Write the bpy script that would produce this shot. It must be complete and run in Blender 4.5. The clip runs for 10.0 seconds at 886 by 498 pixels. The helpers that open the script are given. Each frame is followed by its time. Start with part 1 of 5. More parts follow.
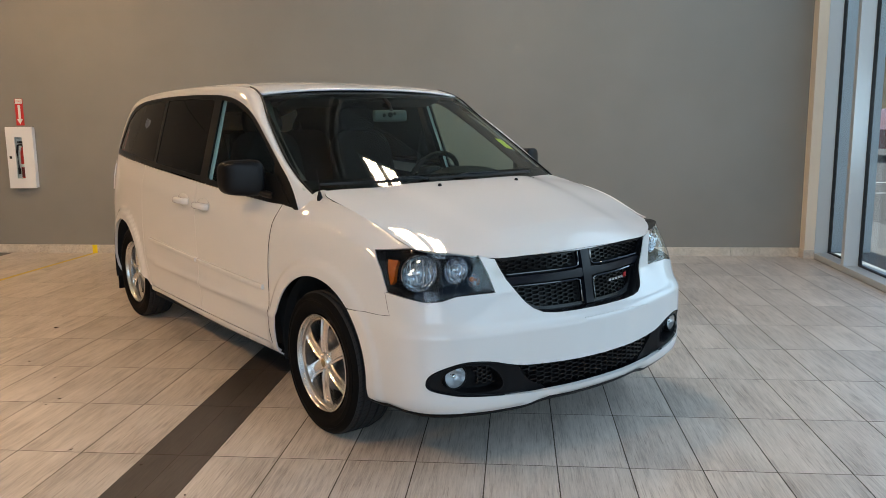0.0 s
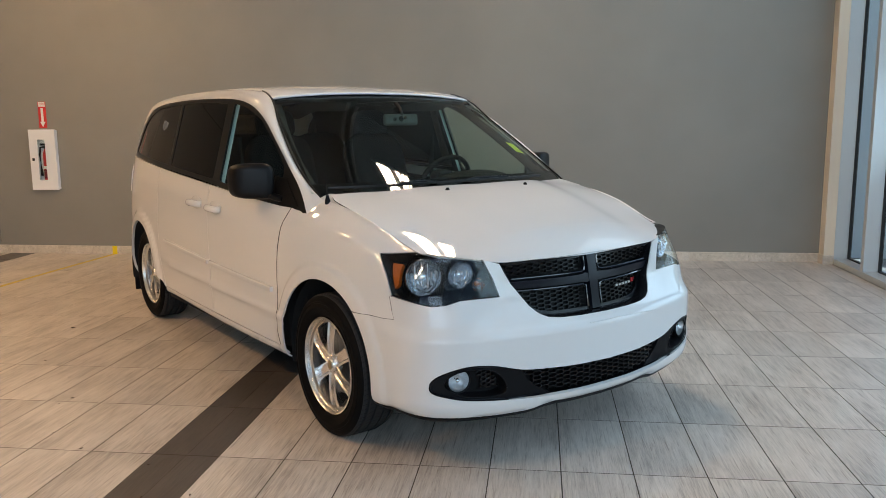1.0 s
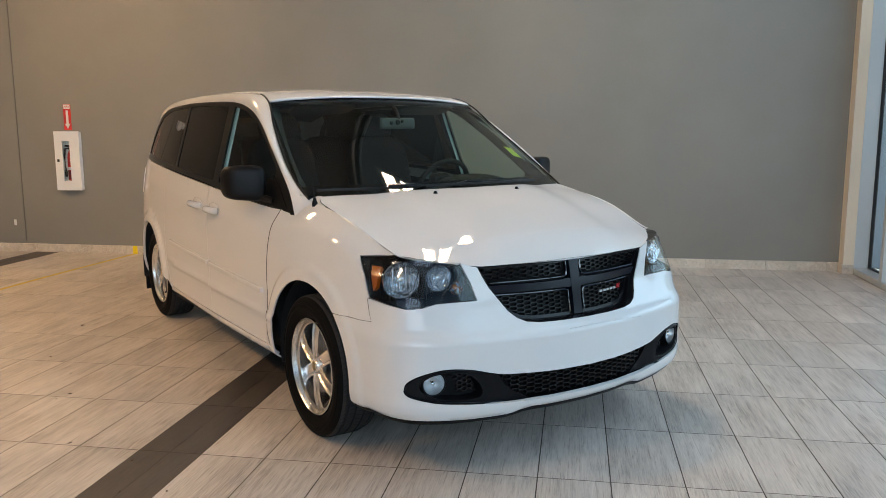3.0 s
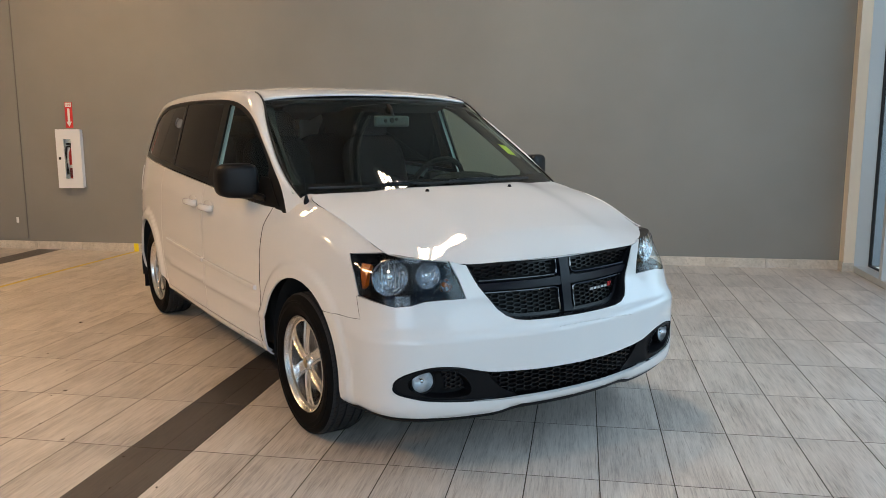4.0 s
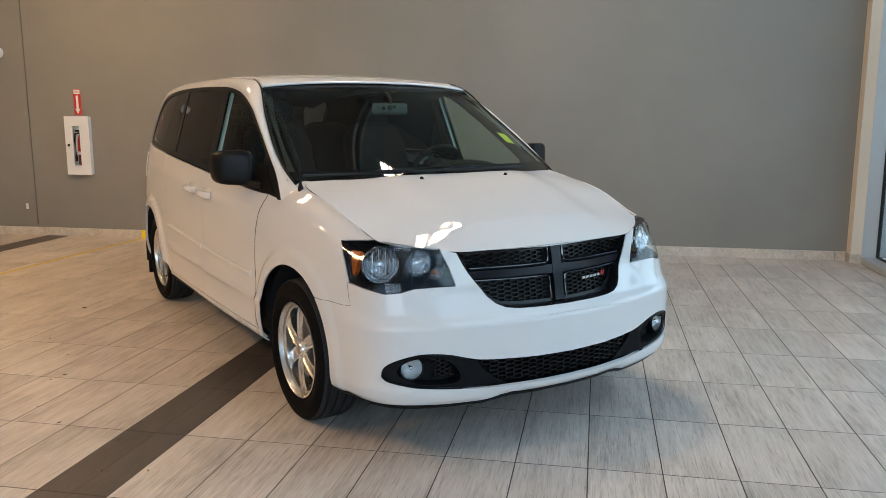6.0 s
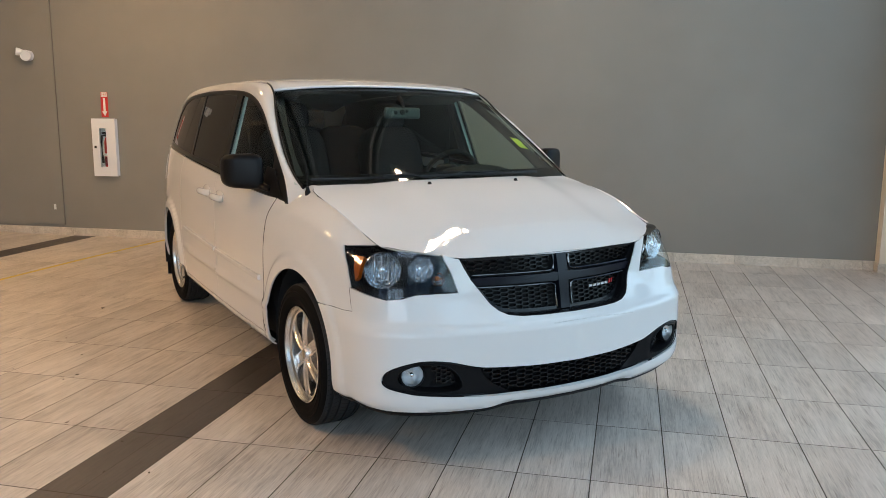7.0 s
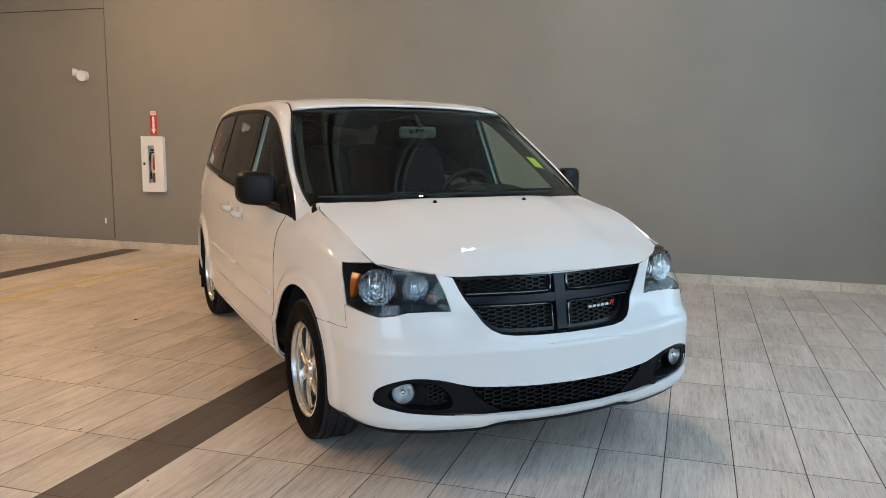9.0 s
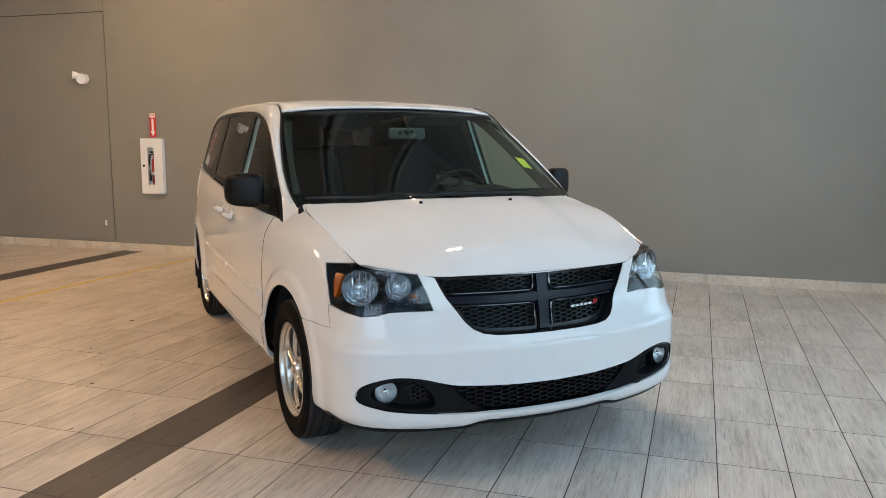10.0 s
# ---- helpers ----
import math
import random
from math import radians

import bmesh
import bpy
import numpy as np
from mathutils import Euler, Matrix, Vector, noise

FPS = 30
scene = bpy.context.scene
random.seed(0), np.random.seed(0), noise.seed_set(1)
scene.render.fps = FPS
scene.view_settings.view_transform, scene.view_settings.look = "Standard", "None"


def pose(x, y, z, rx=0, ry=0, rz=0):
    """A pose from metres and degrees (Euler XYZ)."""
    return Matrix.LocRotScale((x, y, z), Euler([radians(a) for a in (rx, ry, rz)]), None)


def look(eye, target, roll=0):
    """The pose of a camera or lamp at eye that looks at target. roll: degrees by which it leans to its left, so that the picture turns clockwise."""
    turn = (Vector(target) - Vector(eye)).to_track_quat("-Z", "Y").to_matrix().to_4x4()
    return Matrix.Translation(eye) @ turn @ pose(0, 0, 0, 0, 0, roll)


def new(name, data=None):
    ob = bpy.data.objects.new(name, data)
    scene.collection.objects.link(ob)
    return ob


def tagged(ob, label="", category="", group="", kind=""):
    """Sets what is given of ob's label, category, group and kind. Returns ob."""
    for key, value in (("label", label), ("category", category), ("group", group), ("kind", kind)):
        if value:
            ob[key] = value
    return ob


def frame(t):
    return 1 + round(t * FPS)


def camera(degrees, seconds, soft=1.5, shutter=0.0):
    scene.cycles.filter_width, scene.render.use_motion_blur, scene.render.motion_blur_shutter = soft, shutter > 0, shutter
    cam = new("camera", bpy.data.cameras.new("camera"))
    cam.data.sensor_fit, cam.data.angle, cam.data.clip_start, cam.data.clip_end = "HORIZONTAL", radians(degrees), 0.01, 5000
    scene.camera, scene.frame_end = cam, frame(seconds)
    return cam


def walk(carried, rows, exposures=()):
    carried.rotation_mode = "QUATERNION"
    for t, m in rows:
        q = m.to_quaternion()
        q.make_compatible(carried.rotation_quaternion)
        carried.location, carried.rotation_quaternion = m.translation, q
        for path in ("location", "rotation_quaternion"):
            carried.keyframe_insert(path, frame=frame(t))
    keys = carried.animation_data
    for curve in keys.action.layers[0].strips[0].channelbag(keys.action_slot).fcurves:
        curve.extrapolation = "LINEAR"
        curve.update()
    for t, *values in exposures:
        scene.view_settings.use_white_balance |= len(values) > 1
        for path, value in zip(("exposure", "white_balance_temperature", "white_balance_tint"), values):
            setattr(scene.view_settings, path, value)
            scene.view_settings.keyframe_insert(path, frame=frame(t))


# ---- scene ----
cam = camera(58.4, 10.0, 0.8)
PATH = [
    (0, (0.017, -0.032, 1.488), (-0.166, 1.933, 1.165), -0.6),
    (0.5, (0.043, -0.035, 1.494), (-0.168, 1.928, 1.174), -0.5),
    (1, (0.091, -0.032, 1.495), (-0.147, 1.929, 1.179), -0.5),
    (1.5, (0.176, -0.023, 1.492), (-0.088, 1.935, 1.181), -0.3),
    (2, (0.24, -0.02, 1.494), (-0.049, 1.935, 1.187), -0.1),
    (2.5, (0.288, -0.013, 1.489), (-0.022, 1.939, 1.185), -0.1),
    (4, (0.405, 0.003, 1.49), (0.064, 1.95, 1.18), -0.2),
    (4.5, (0.43, -0.008, 1.488), (0.09, 1.937, 1.169), -0.1),
    (5, (0.45, -0.013, 1.483), (0.108, 1.929, 1.152), -0.2),
    (5.5, (0.469, -0.009, 1.481), (0.117, 1.931, 1.144), -0.1),
    (7, (0.611, 0.075, 1.489), (0.162, 1.996, 1.161), 0.3),
    (7.5, (0.659, 0.074, 1.488), (0.164, 1.987, 1.173), 0.6),
    (8, (0.697, 0.078, 1.489), (0.159, 1.98, 1.185), 0.6),
    (8.5, (0.791, 0.1, 1.493), (0.219, 1.994, 1.201), 0.6),
    (9, (0.879, 0.131, 1.495), (0.286, 2.02, 1.211), 0.5),
    (9.5, (0.938, 0.134, 1.494), (0.337, 2.02, 1.214), 0.4),
    (10, (0.987, 0.134, 1.499), (0.379, 2.018, 1.216), 0.2),
]
walk(cam, [(t, look(eye, target, roll)) for t, eye, target, roll in PATH], [(0, 1.20), (2.5, 1.26), (5.5, 1.26), (7, 1.29), (9, 1.37), (10, 1.37)])

# ---- world, daylight, lamps ----
world = bpy.data.worlds.new("sky")
scene.world = world
world.use_nodes = True
wn = world.node_tree.nodes
sky = wn.new("ShaderNodeTexSky")
sky.sky_type, sky.sun_disc = "NISHITA", False
sky.sun_elevation, sky.sun_rotation = radians(48), radians(356)
world.node_tree.links.new(sky.outputs[0], wn["Background"].inputs[0])
wn["Background"].inputs[1].default_value = 0.065

sun = new("sun", bpy.data.lights.new("sun", "SUN"))
sun.data.energy, sun.data.angle, sun.data.color = 2.5, radians(0.6), (1.0, 0.94, 0.86)
sun.matrix_world = look((-3, 40, 45), (0, 0, 0))

CEIL = 6.0


def window_light(name, eye, target, w, h, power, colour):
    ob = new(name, bpy.data.lights.new(name, "AREA"))
    ob.data.shape, ob.data.size, ob.data.size_y = "RECTANGLE", w, h
    ob.data.energy, ob.data.color = power, colour
    ob.matrix_world = look(eye, target)
    return ob


DAY = (0.63, 0.815, 1.0)
window_light("daylight_east", (3.62, 4.3, 4.5), (0, 4.3, 4.3), 8.2, 2.7, 76, DAY)
window_light("daylight_east_low", (3.62, 2.9, 1.45), (0, 2.9, 1.45), 8.4, 0.85, 30, DAY)
window_light("daylight_front", (0.7, -6.3, 3.3), (0.7, 0, 3.0), 5.2, 4.7, 110, DAY)

LAMPS = [(-0.43, 5.74, 20, 4.3), (-3.4, 0.6, 32, 4.3), (-4.9, 2.2, 32, 4.3), (-5.2, 6.6, 32, 4.3), (-7.0, 4.0, 32, 4.3)]

# ---- materials ----


def shader(name, base=(0.5, 0.5, 0.5), rough=0.5, metal=0.0, **more):
    m = bpy.data.materials.new(name)
    m.use_nodes = True
    b = m.node_tree.nodes["Principled BSDF"]
    b.inputs["Base Color"].default_value = (*base, 1)
    b.inputs["Roughness"].default_value = rough
    b.inputs["Metallic"].default_value = metal
    for k, v in more.items():
        b.inputs[k.replace("_", " ")].default_value = v
    return m


def node(m, kind, **values):
    n = m.node_tree.nodes.new(kind)
    for k, v in values.items():
        n.inputs[k.replace("_", " ")].default_value = v
    return n


def wire(m, a, b):
    m.node_tree.links.new(a, b)


def bsdf(m):
    return m.node_tree.nodes["Principled BSDF"]


def coords(m, scale=(1, 1, 1), what="Object"):
    tc = m.node_tree.nodes.new("ShaderNodeTexCoord")
    mp = m.node_tree.nodes.new("ShaderNodeMapping")
    mp.inputs["Scale"].default_value = scale
    wire(m, tc.outputs[what], mp.inputs[0])
    return mp.outputs[0]


def noisy(m, at, scale, detail=4.0, rough=0.6):
    n = node(m, "ShaderNodeTexNoise", Scale=scale, Detail=detail, Roughness=rough)
    wire(m, at, n.inputs["Vector"])
    return n.outputs["Fac"]


def ramp(m, fac, stops):
    n = m.node_tree.nodes.new("ShaderNodeValToRGB")
    e = n.color_ramp.elements
    while len(e) < len(stops):
        e.new(0.5)
    for k, (p, c) in zip(e, stops):
        k.position, k.color = p, (*c, 1)
    wire(m, fac, n.inputs[0])
    return n.outputs[0]


def mixed(m, a, b, fac, mode="MIX"):
    n = m.node_tree.nodes.new("ShaderNodeMix")
    n.data_type, n.blend_type = "RGBA", mode
    for sock, v in ((n.inputs[0], fac), (n.inputs[6], a), (n.inputs[7], b)):
        if isinstance(v, (int, float)):
            sock.default_value = v
        elif isinstance(v, tuple):
            sock.default_value = (*v, 1)
        else:
            wire(m, v, sock)
    return n.outputs[2]


def maths(m, op, a, b):
    n = m.node_tree.nodes.new("ShaderNodeMath")
    n.operation = op
    for sock, v in zip(n.inputs, (a, b)):
        if isinstance(v, (int, float)):
            sock.default_value = v
        else:
            wire(m, v, sock)
    return n.outputs[0]


def bumped(m, fac, strength=0.2, distance=0.002):
    n = node(m, "ShaderNodeBump", Strength=strength, Distance=distance)
    wire(m, fac, n.inputs["Height"])
    wire(m, n.outputs[0], bsdf(m).inputs["Normal"])


def tile_material(name, low, mid, high, random_out, gloss=0.34):
    """Wood-look porcelain: long streaks along the tile, each tile its own shade and cut."""
    m = shader(name, mid, gloss)
    geo = m.node_tree.nodes.new("ShaderNodeNewGeometry")
    if random_out == "island":
        rnd = geo.outputs["Random Per Island"]
    else:
        rnd = m.node_tree.nodes.new("ShaderNodeObjectInfo").outputs["Random"]
    shift = node(m, "ShaderNodeCombineXYZ")
    wire(m, maths(m, "MULTIPLY", rnd, 37.0), shift.inputs[0])
    wire(m, maths(m, "MULTIPLY", rnd, 91.0), shift.inputs[1])
    add = m.node_tree.nodes.new("ShaderNodeVectorMath")
    add.operation = "ADD"
    wire(m, geo.outputs["Position"], add.inputs[0])
    wire(m, shift.outputs[0], add.inputs[1])
    mp = m.node_tree.nodes.new("ShaderNodeMapping")
    mp.inputs["Scale"].default_value = (1.0, 0.046, 1.0)
    wire(m, add.outputs[0], mp.inputs[0])
    fine = noisy(m, mp.outputs[0], 150.0, 5.0, 0.75)
    broad = noisy(m, mp.outputs[0], 34.0, 4.0, 0.6)
    mp2 = m.node_tree.nodes.new("ShaderNodeMapping")
    mp2.inputs["Scale"].default_value = (1.0, 0.35, 1.0)
    wire(m, add.outputs[0], mp2.inputs[0])
    cloud = noisy(m, mp2.outputs[0], 4.5, 5.0, 0.62)
    streak = maths(m, "ADD", maths(m, "MULTIPLY", fine, 0.42), maths(m, "ADD", maths(m, "MULTIPLY", broad, 0.26), maths(m, "MULTIPLY", cloud, 0.32)))
    col = ramp(m, streak, [(0.40, low), (0.5, mid), (0.61, high)])
    hair = ramp(m, noisy(m, mp.outputs[0], 95.0, 3.0, 0.55), [(0.33, (0.72, 0.69, 0.66)), (0.41, (1, 1, 1))])
    col = mixed(m, col, hair, 1.0, "MULTIPLY")
    tone = maths(m, "ADD", 0.91, maths(m, "MULTIPLY", rnd, 0.15))
    grey = node(m, "ShaderNodeCombineColor")
    for k in range(3):
        wire(m, tone, grey.inputs[k])
    wire(m, mixed(m, col, grey.outputs[0], 1.0, "MULTIPLY"), bsdf(m).inputs["Base Color"])
    wire(m, maths(m, "ADD", gloss - 0.1, maths(m, "MULTIPLY", broad, 0.22)), bsdf(m).inputs["Roughness"])
    bumped(m, fine, 0.25, 0.0012)
    return m


TILE_TONES = ((0.36, 0.316, 0.272), (0.58, 0.521, 0.456), (0.72, 0.657, 0.585))
M_TILE = tile_material("wood_look_tile", *TILE_TONES, "object")
M_TILE_FAR = tile_material("wood_look_tile_far", *TILE_TONES, "island")
DARK_TONES = ((0.050, 0.044, 0.040), (0.076, 0.066, 0.059), (0.106, 0.093, 0.084))
M_TILE_DARK = tile_material("dark_tile", *DARK_TONES, "object", 0.42)
M_TILE_DARK_FAR = tile_material("dark_tile_far", *DARK_TONES, "island", 0.42)
M_SKIRT = tile_material("skirting_tile", (.46, .405, .335), (.63, .562, .475), (.76, .69, .60), "object", .4)
M_GROUT = shader("grout", (0.105, 0.088, 0.070), 0.9, Specular_IOR_Level=0.05)


def painted_wall(name, colour, rough=0.55):
    m = shader(name, colour, rough)
    at = coords(m)
    big = noisy(m, at, 0.9, 3.0)
    roller = noisy(m, at, 160.0, 3.0, 0.7)
    lo = tuple(c * 0.94 for c in colour)
    hi = tuple(c * 1.06 for c in colour)
    wire(m, ramp(m, big, [(0.3, lo), (0.7, hi)]), bsdf(m).inputs["Base Color"])
    bumped(m, roller, 0.12, 0.0015)
    return m


M_WALL = painted_wall("taupe_wall_paint", (0.241, 0.231, 0.208))
M_WALL_LIGHT = painted_wall("pale_wall_paint", (0.55, 0.53, 0.50))
M_COLUMN = painted_wall("beige_paint", (0.80, 0.695, 0.55), 0.5)
M_CEIL = painted_wall("ceiling_paint", (0.42, 0.412, 0.40), 0.8)
M_SEAM = shader("wall_joint", (0.06, 0.056, 0.05), 0.8)
M_SEAMSOFT = shader("faint_wall_joint", (0.18, 0.172, 0.156), 0.8)
M_ALU = shader("anodised_aluminium", (0.58, 0.62, 0.635), 0.38, 0.3)
M_GASKET = shader("black_gasket", (0.012, 0.012, 0.013), 0.6)


def glass_material(name, tint, gloss_rough=0.0, film=1.45):
    """Tinted see-through glass; film is the index that sets its gloss, steeper at a glancing view."""
    m = bpy.data.materials.new(name)
    m.use_nodes = True
    t = m.node_tree
    t.nodes.clear()
    out = t.nodes.new("ShaderNodeOutputMaterial")
    mix = t.nodes.new("ShaderNodeMixShader")
    tr = t.nodes.new("ShaderNodeBsdfTransparent")
    gl = t.nodes.new("ShaderNodeBsdfGlossy")
    lw = t.nodes.new("ShaderNodeLayerWeight")
    lw.inputs[0].default_value = 0.5
    po, fr = t.nodes.new("ShaderNodeMath"), t.nodes.new("ShaderNodeMath")
    po.operation, fr.operation = "POWER", "MULTIPLY_ADD"
    po.inputs[1].default_value = 5.0
    r0 = ((film - 1) / (film + 1)) ** 2
    fr.inputs[1].default_value, fr.inputs[2].default_value = 1 - r0, r0
    t.links.new(lw.outputs["Facing"], po.inputs[0])
    t.links.new(po.outputs[0], fr.inputs[0])
    tr.inputs[0].default_value = (*tint, 1)
    gl.inputs["Roughness"].default_value = gloss_rough
    t.links.new(fr.outputs[0], mix.inputs[0])
    t.links.new(tr.outputs[0], mix.inputs[1])
    t.links.new(gl.outputs[0], mix.inputs[2])
    t.links.new(mix.outputs[0], out.inputs[0])
    return m


M_PANE = glass_material("window_pane", (0.90, 0.95, 0.95))
M_WINDSHIELD = glass_material("windshield_glass", (0.66, 0.79, 0.72), 0.0, 1.76)
M_DOORGLASS = glass_material("front_door_glass", (0.80, 0.92, 0.88), 0.0, 1.42)
M_PRIVACY = glass_material("privacy_glass", (0.045, 0.04, 0.036), 0.0, 1.42)
M_LENS = glass_material("clear_lens", (0.94, 0.97, 0.98), 0.0, 1.56)

M_FOGREF = shader("fog_lamp_reflector", (0.52, 0.52, 0.53), 0.3, 0.9)
M_PAINT = shader("white_car_paint", (0.70, 0.693, 0.678), 0.5, Specular_IOR_Level=0.0, Coat_Weight=1.0, Coat_Roughness=0.025)
_at = coords(M_PAINT)
bumped(M_PAINT, noisy(M_PAINT, _at, 900.0, 2.0), 0.015, 0.0004)
M_GLOSSBLACK = shader("gloss_black", (0.008, 0.008, 0.009), 0.12, Coat_Weight=1.0, Coat_Roughness=0.04)
M_MESH = shader("black_mesh_plastic", (0.0045, 0.0045, 0.005), 0.3, Specular_IOR_Level=0.28)
M_TRIMBLACK = shader("black_trim", (0.006, 0.006, 0.006), 0.3, Specular_IOR_Level=0.25)
M_SATIN = shader("satin_blue_black", (0.006, 0.0075, 0.013), 0.28, Specular_IOR_Level=0.25)
M_GRILLE = shader("grille_gloss_black", (0.005, 0.005, 0.006), 0.22, Specular_IOR_Level=0.3)
M_PLASTIC = shader("black_plastic", (0.006, 0.006, 0.007), 0.42, Specular_IOR_Level=0.12)
_at = coords(M_PLASTIC)
bumped(M_PLASTIC, noisy(M_PLASTIC, _at, 1400.0, 2.0), 0.15, 0.0005)
M_MIRRORCASE = shader("mirror_housing_plastic", (0.004, 0.004, 0.0045), 0.42, Specular_IOR_Level=0.22)
M_FRIT = shader("black_frit", (0.004, 0.004, 0.004), 1.0, Specular_IOR_Level=0.0)
# dark grey of the thin tubes that draw the shade in panel gaps
M_GAPSHADE = shader("gap_shade_grey", (0.045, 0.043, 0.041), 0.8, Specular_IOR_Level=0.1)
# near-black with shade put into it, for hollows, underside and hidden cabin parts
M_SHADED = shader("shaded_black", (0.0036, 0.0036, 0.0036), 0.9)
M_RUBBER = shader("tyre_rubber", (0.0039, 0.0036, 0.0035), 0.75, Specular_IOR_Level=0.1)
_at = coords(M_RUBBER)
bumped(M_RUBBER, noisy(M_RUBBER, _at, 260.0, 4.0), 0.25, 0.001)
# tread rubber paler and bluer than the sidewall: daylight put into its colour
M_TREAD = shader("daylit_tread_rubber", (0.026, 0.0265, 0.028), 0.75, Specular_IOR_Level=0.2)
_at = coords(M_TREAD)
bumped(M_TREAD, noisy(M_TREAD, _at, 180.0, 4.0), 0.3, 0.001)
M_RIM = shader("polished_alloy", (0.82, 0.81, 0.79), 0.27, 1.0)
M_RIMDARK = shader("dull_alloy", (0.30, 0.29, 0.28), 0.45, 1.0)
M_CHROME = shader("chrome", (0.86, 0.87, 0.88), 0.05, 1.0)
M_REFLECTOR = shader("lamp_reflector", (0.50, 0.51, 0.53), 0.05, 1.0)
_at = coords(M_REFLECTOR, (1, 1, .35))
bumped(M_REFLECTOR, noisy(M_REFLECTOR, _at, 48.0, 1.0), 1.0, 0.016)
M_AMBER = shader("amber_lens", (0.36, 0.075, 0.006), 0.18, Coat_Weight=1.0)
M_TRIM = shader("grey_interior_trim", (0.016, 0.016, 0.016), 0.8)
# dash and seat cloth near black: the cabin's dimness is put into their colour
M_DASH = shader("shaded_dash", (0.0048, 0.0048, 0.0048), 0.7, Specular_IOR_Level=0.25)
M_CLOTH = shader("shaded_seat_cloth", (0.0045, 0.0045, 0.0047), 0.95, Specular_IOR_Level=0.2)
_at = coords(M_CLOTH)
bumped(M_CLOTH, noisy(M_CLOTH, _at, 700.0, 3.0), 0.3, 0.001)
# mirror casing dimmed in its colour to suit the shaded cabin
M_VISORGREY = shader("grey_mirror_casing", (0.0780, 0.0840, 0.0810), 0.5)
M_PILLAR = shader("pale_pillar_trim", (0.60, 0.66, 0.63), 0.5)
M_STICKER = shader("yellow_green_sticker", (0.86, 0.98, 0.08), 0.5)
M_YELLOW = shader("yellow_tape", (0.78, 0.56, 0.02), 0.5)
_at = coords(M_YELLOW)
wire(M_YELLOW, ramp(M_YELLOW, noisy(M_YELLOW, _at, 22.0, 5.0), [(0.35, (0.52, 0.38, 0.06)), (0.6, (0.78, 0.57, 0.03))]), bsdf(M_YELLOW).inputs["Base Color"])
M_YELLOWPLASTIC = shader("yellow_plastic", (0.86, 0.66, 0.01), 0.4)
M_ENAMEL = shader("white_enamel", (0.80, 0.81, 0.82), 0.35)
M_RED = shader("red_enamel", (0.55, 0.025, 0.02), 0.3)
M_REDSIGN = shader("red_sign", (0.60, 0.03, 0.03), 0.4)
M_WHITE = shader("white_print", (0.82, 0.82, 0.80), 0.5)
M_BLACK = shader("black_paint", (0.015, 0.015, 0.015), 0.4)
M_CRUMB = shader("dry_leaf_crumb", (0.045, 0.03, 0.018), 0.9)


def glowing(name, colour, strength):
    m = bpy.data.materials.new(name)
    m.use_nodes = True
    t = m.node_tree
    t.nodes.clear()
    e, o = t.nodes.new("ShaderNodeEmission"), t.nodes.new("ShaderNodeOutputMaterial")
    e.inputs[0].default_value, e.inputs[1].default_value = (*colour, 1), strength
    t.links.new(e.outputs[0], o.inputs[0])
    return m


M_TUBE = glowing("lamp_tube", (1.0, 0.61, 0.30), 72.0)
M_TUBE_DIM = glowing("lamp_tube_dimmed", (1.0, 0.74, 0.50), 62.0)

# ---- mesh helpers ----


def from_data(name, verts, faces, material, parent=None, label="", smooth=False):
    me = bpy.data.meshes.new(name)
    me.from_pydata([tuple(v) for v in verts], [], faces)
    if smooth:
        me.polygons.foreach_set("use_smooth", [True] * len(me.polygons))
    me.materials.append(material)
    me.update()
    ob = new(name, me)
    if parent:
        ob.parent = parent
    return tagged(ob, label)


def part(name, bm, material, parent=None, label="", smooth=False):
    bmesh.ops.recalc_face_normals(bm, faces=bm.faces)
    me = bpy.data.meshes.new(name)
    bm.to_mesh(me)
    bm.free()
    if smooth:
        me.polygons.foreach_set("use_smooth", [True] * len(me.polygons))
    me.materials.append(material)
    ob = new(name, me)
    if parent:
        ob.parent = parent
    return tagged(ob, label)


def smooth_by_angle(ob, degrees=35):
    ob.data.polygons.foreach_set("use_smooth", [True] * len(ob.data.polygons))
    ob.data.set_sharp_from_angle(angle=radians(degrees))
    return ob


def box(x0, x1, y0, y1, z0, z1, bevel=0.0, segments=2, bm=None):
    bm = bm or bmesh.new()
    made = bmesh.ops.create_cube(bm, size=1.0, matrix=Matrix.Translation(((x0 + x1) / 2, (y0 + y1) / 2, (z0 + z1) / 2)) @ Matrix.Diagonal((abs(x1 - x0), abs(y1 - y0), abs(z1 - z0), 1)))
    if bevel:
        edges = {e for v in made["verts"] for e in v.link_edges}
        bmesh.ops.bevel(bm, geom=list(edges), offset=bevel, segments=segments, affect="EDGES", profile=0.6)
    return bm


def lathe(profile, steps=48, axis="y", close=False):
    """A turned form: profile rows of (radius, along the axis)."""
    verts, faces = [], []
    n = len(profile)
    for i in range(steps):
        a = 2 * math.pi * i / steps
        for r, h in profile:
            c, s = r * math.cos(a), r * math.sin(a)
            verts.append((c, h, s) if axis == "y" else (h, c, s) if axis == "x" else (c, s, h))
    for i in range(steps):
        j = (i + 1) % steps
        for k in range(n if close else n - 1):
            l = (k + 1) % n
            faces.append((i * n + k, i * n + l, j * n + l, j * n + k))
    return verts, faces


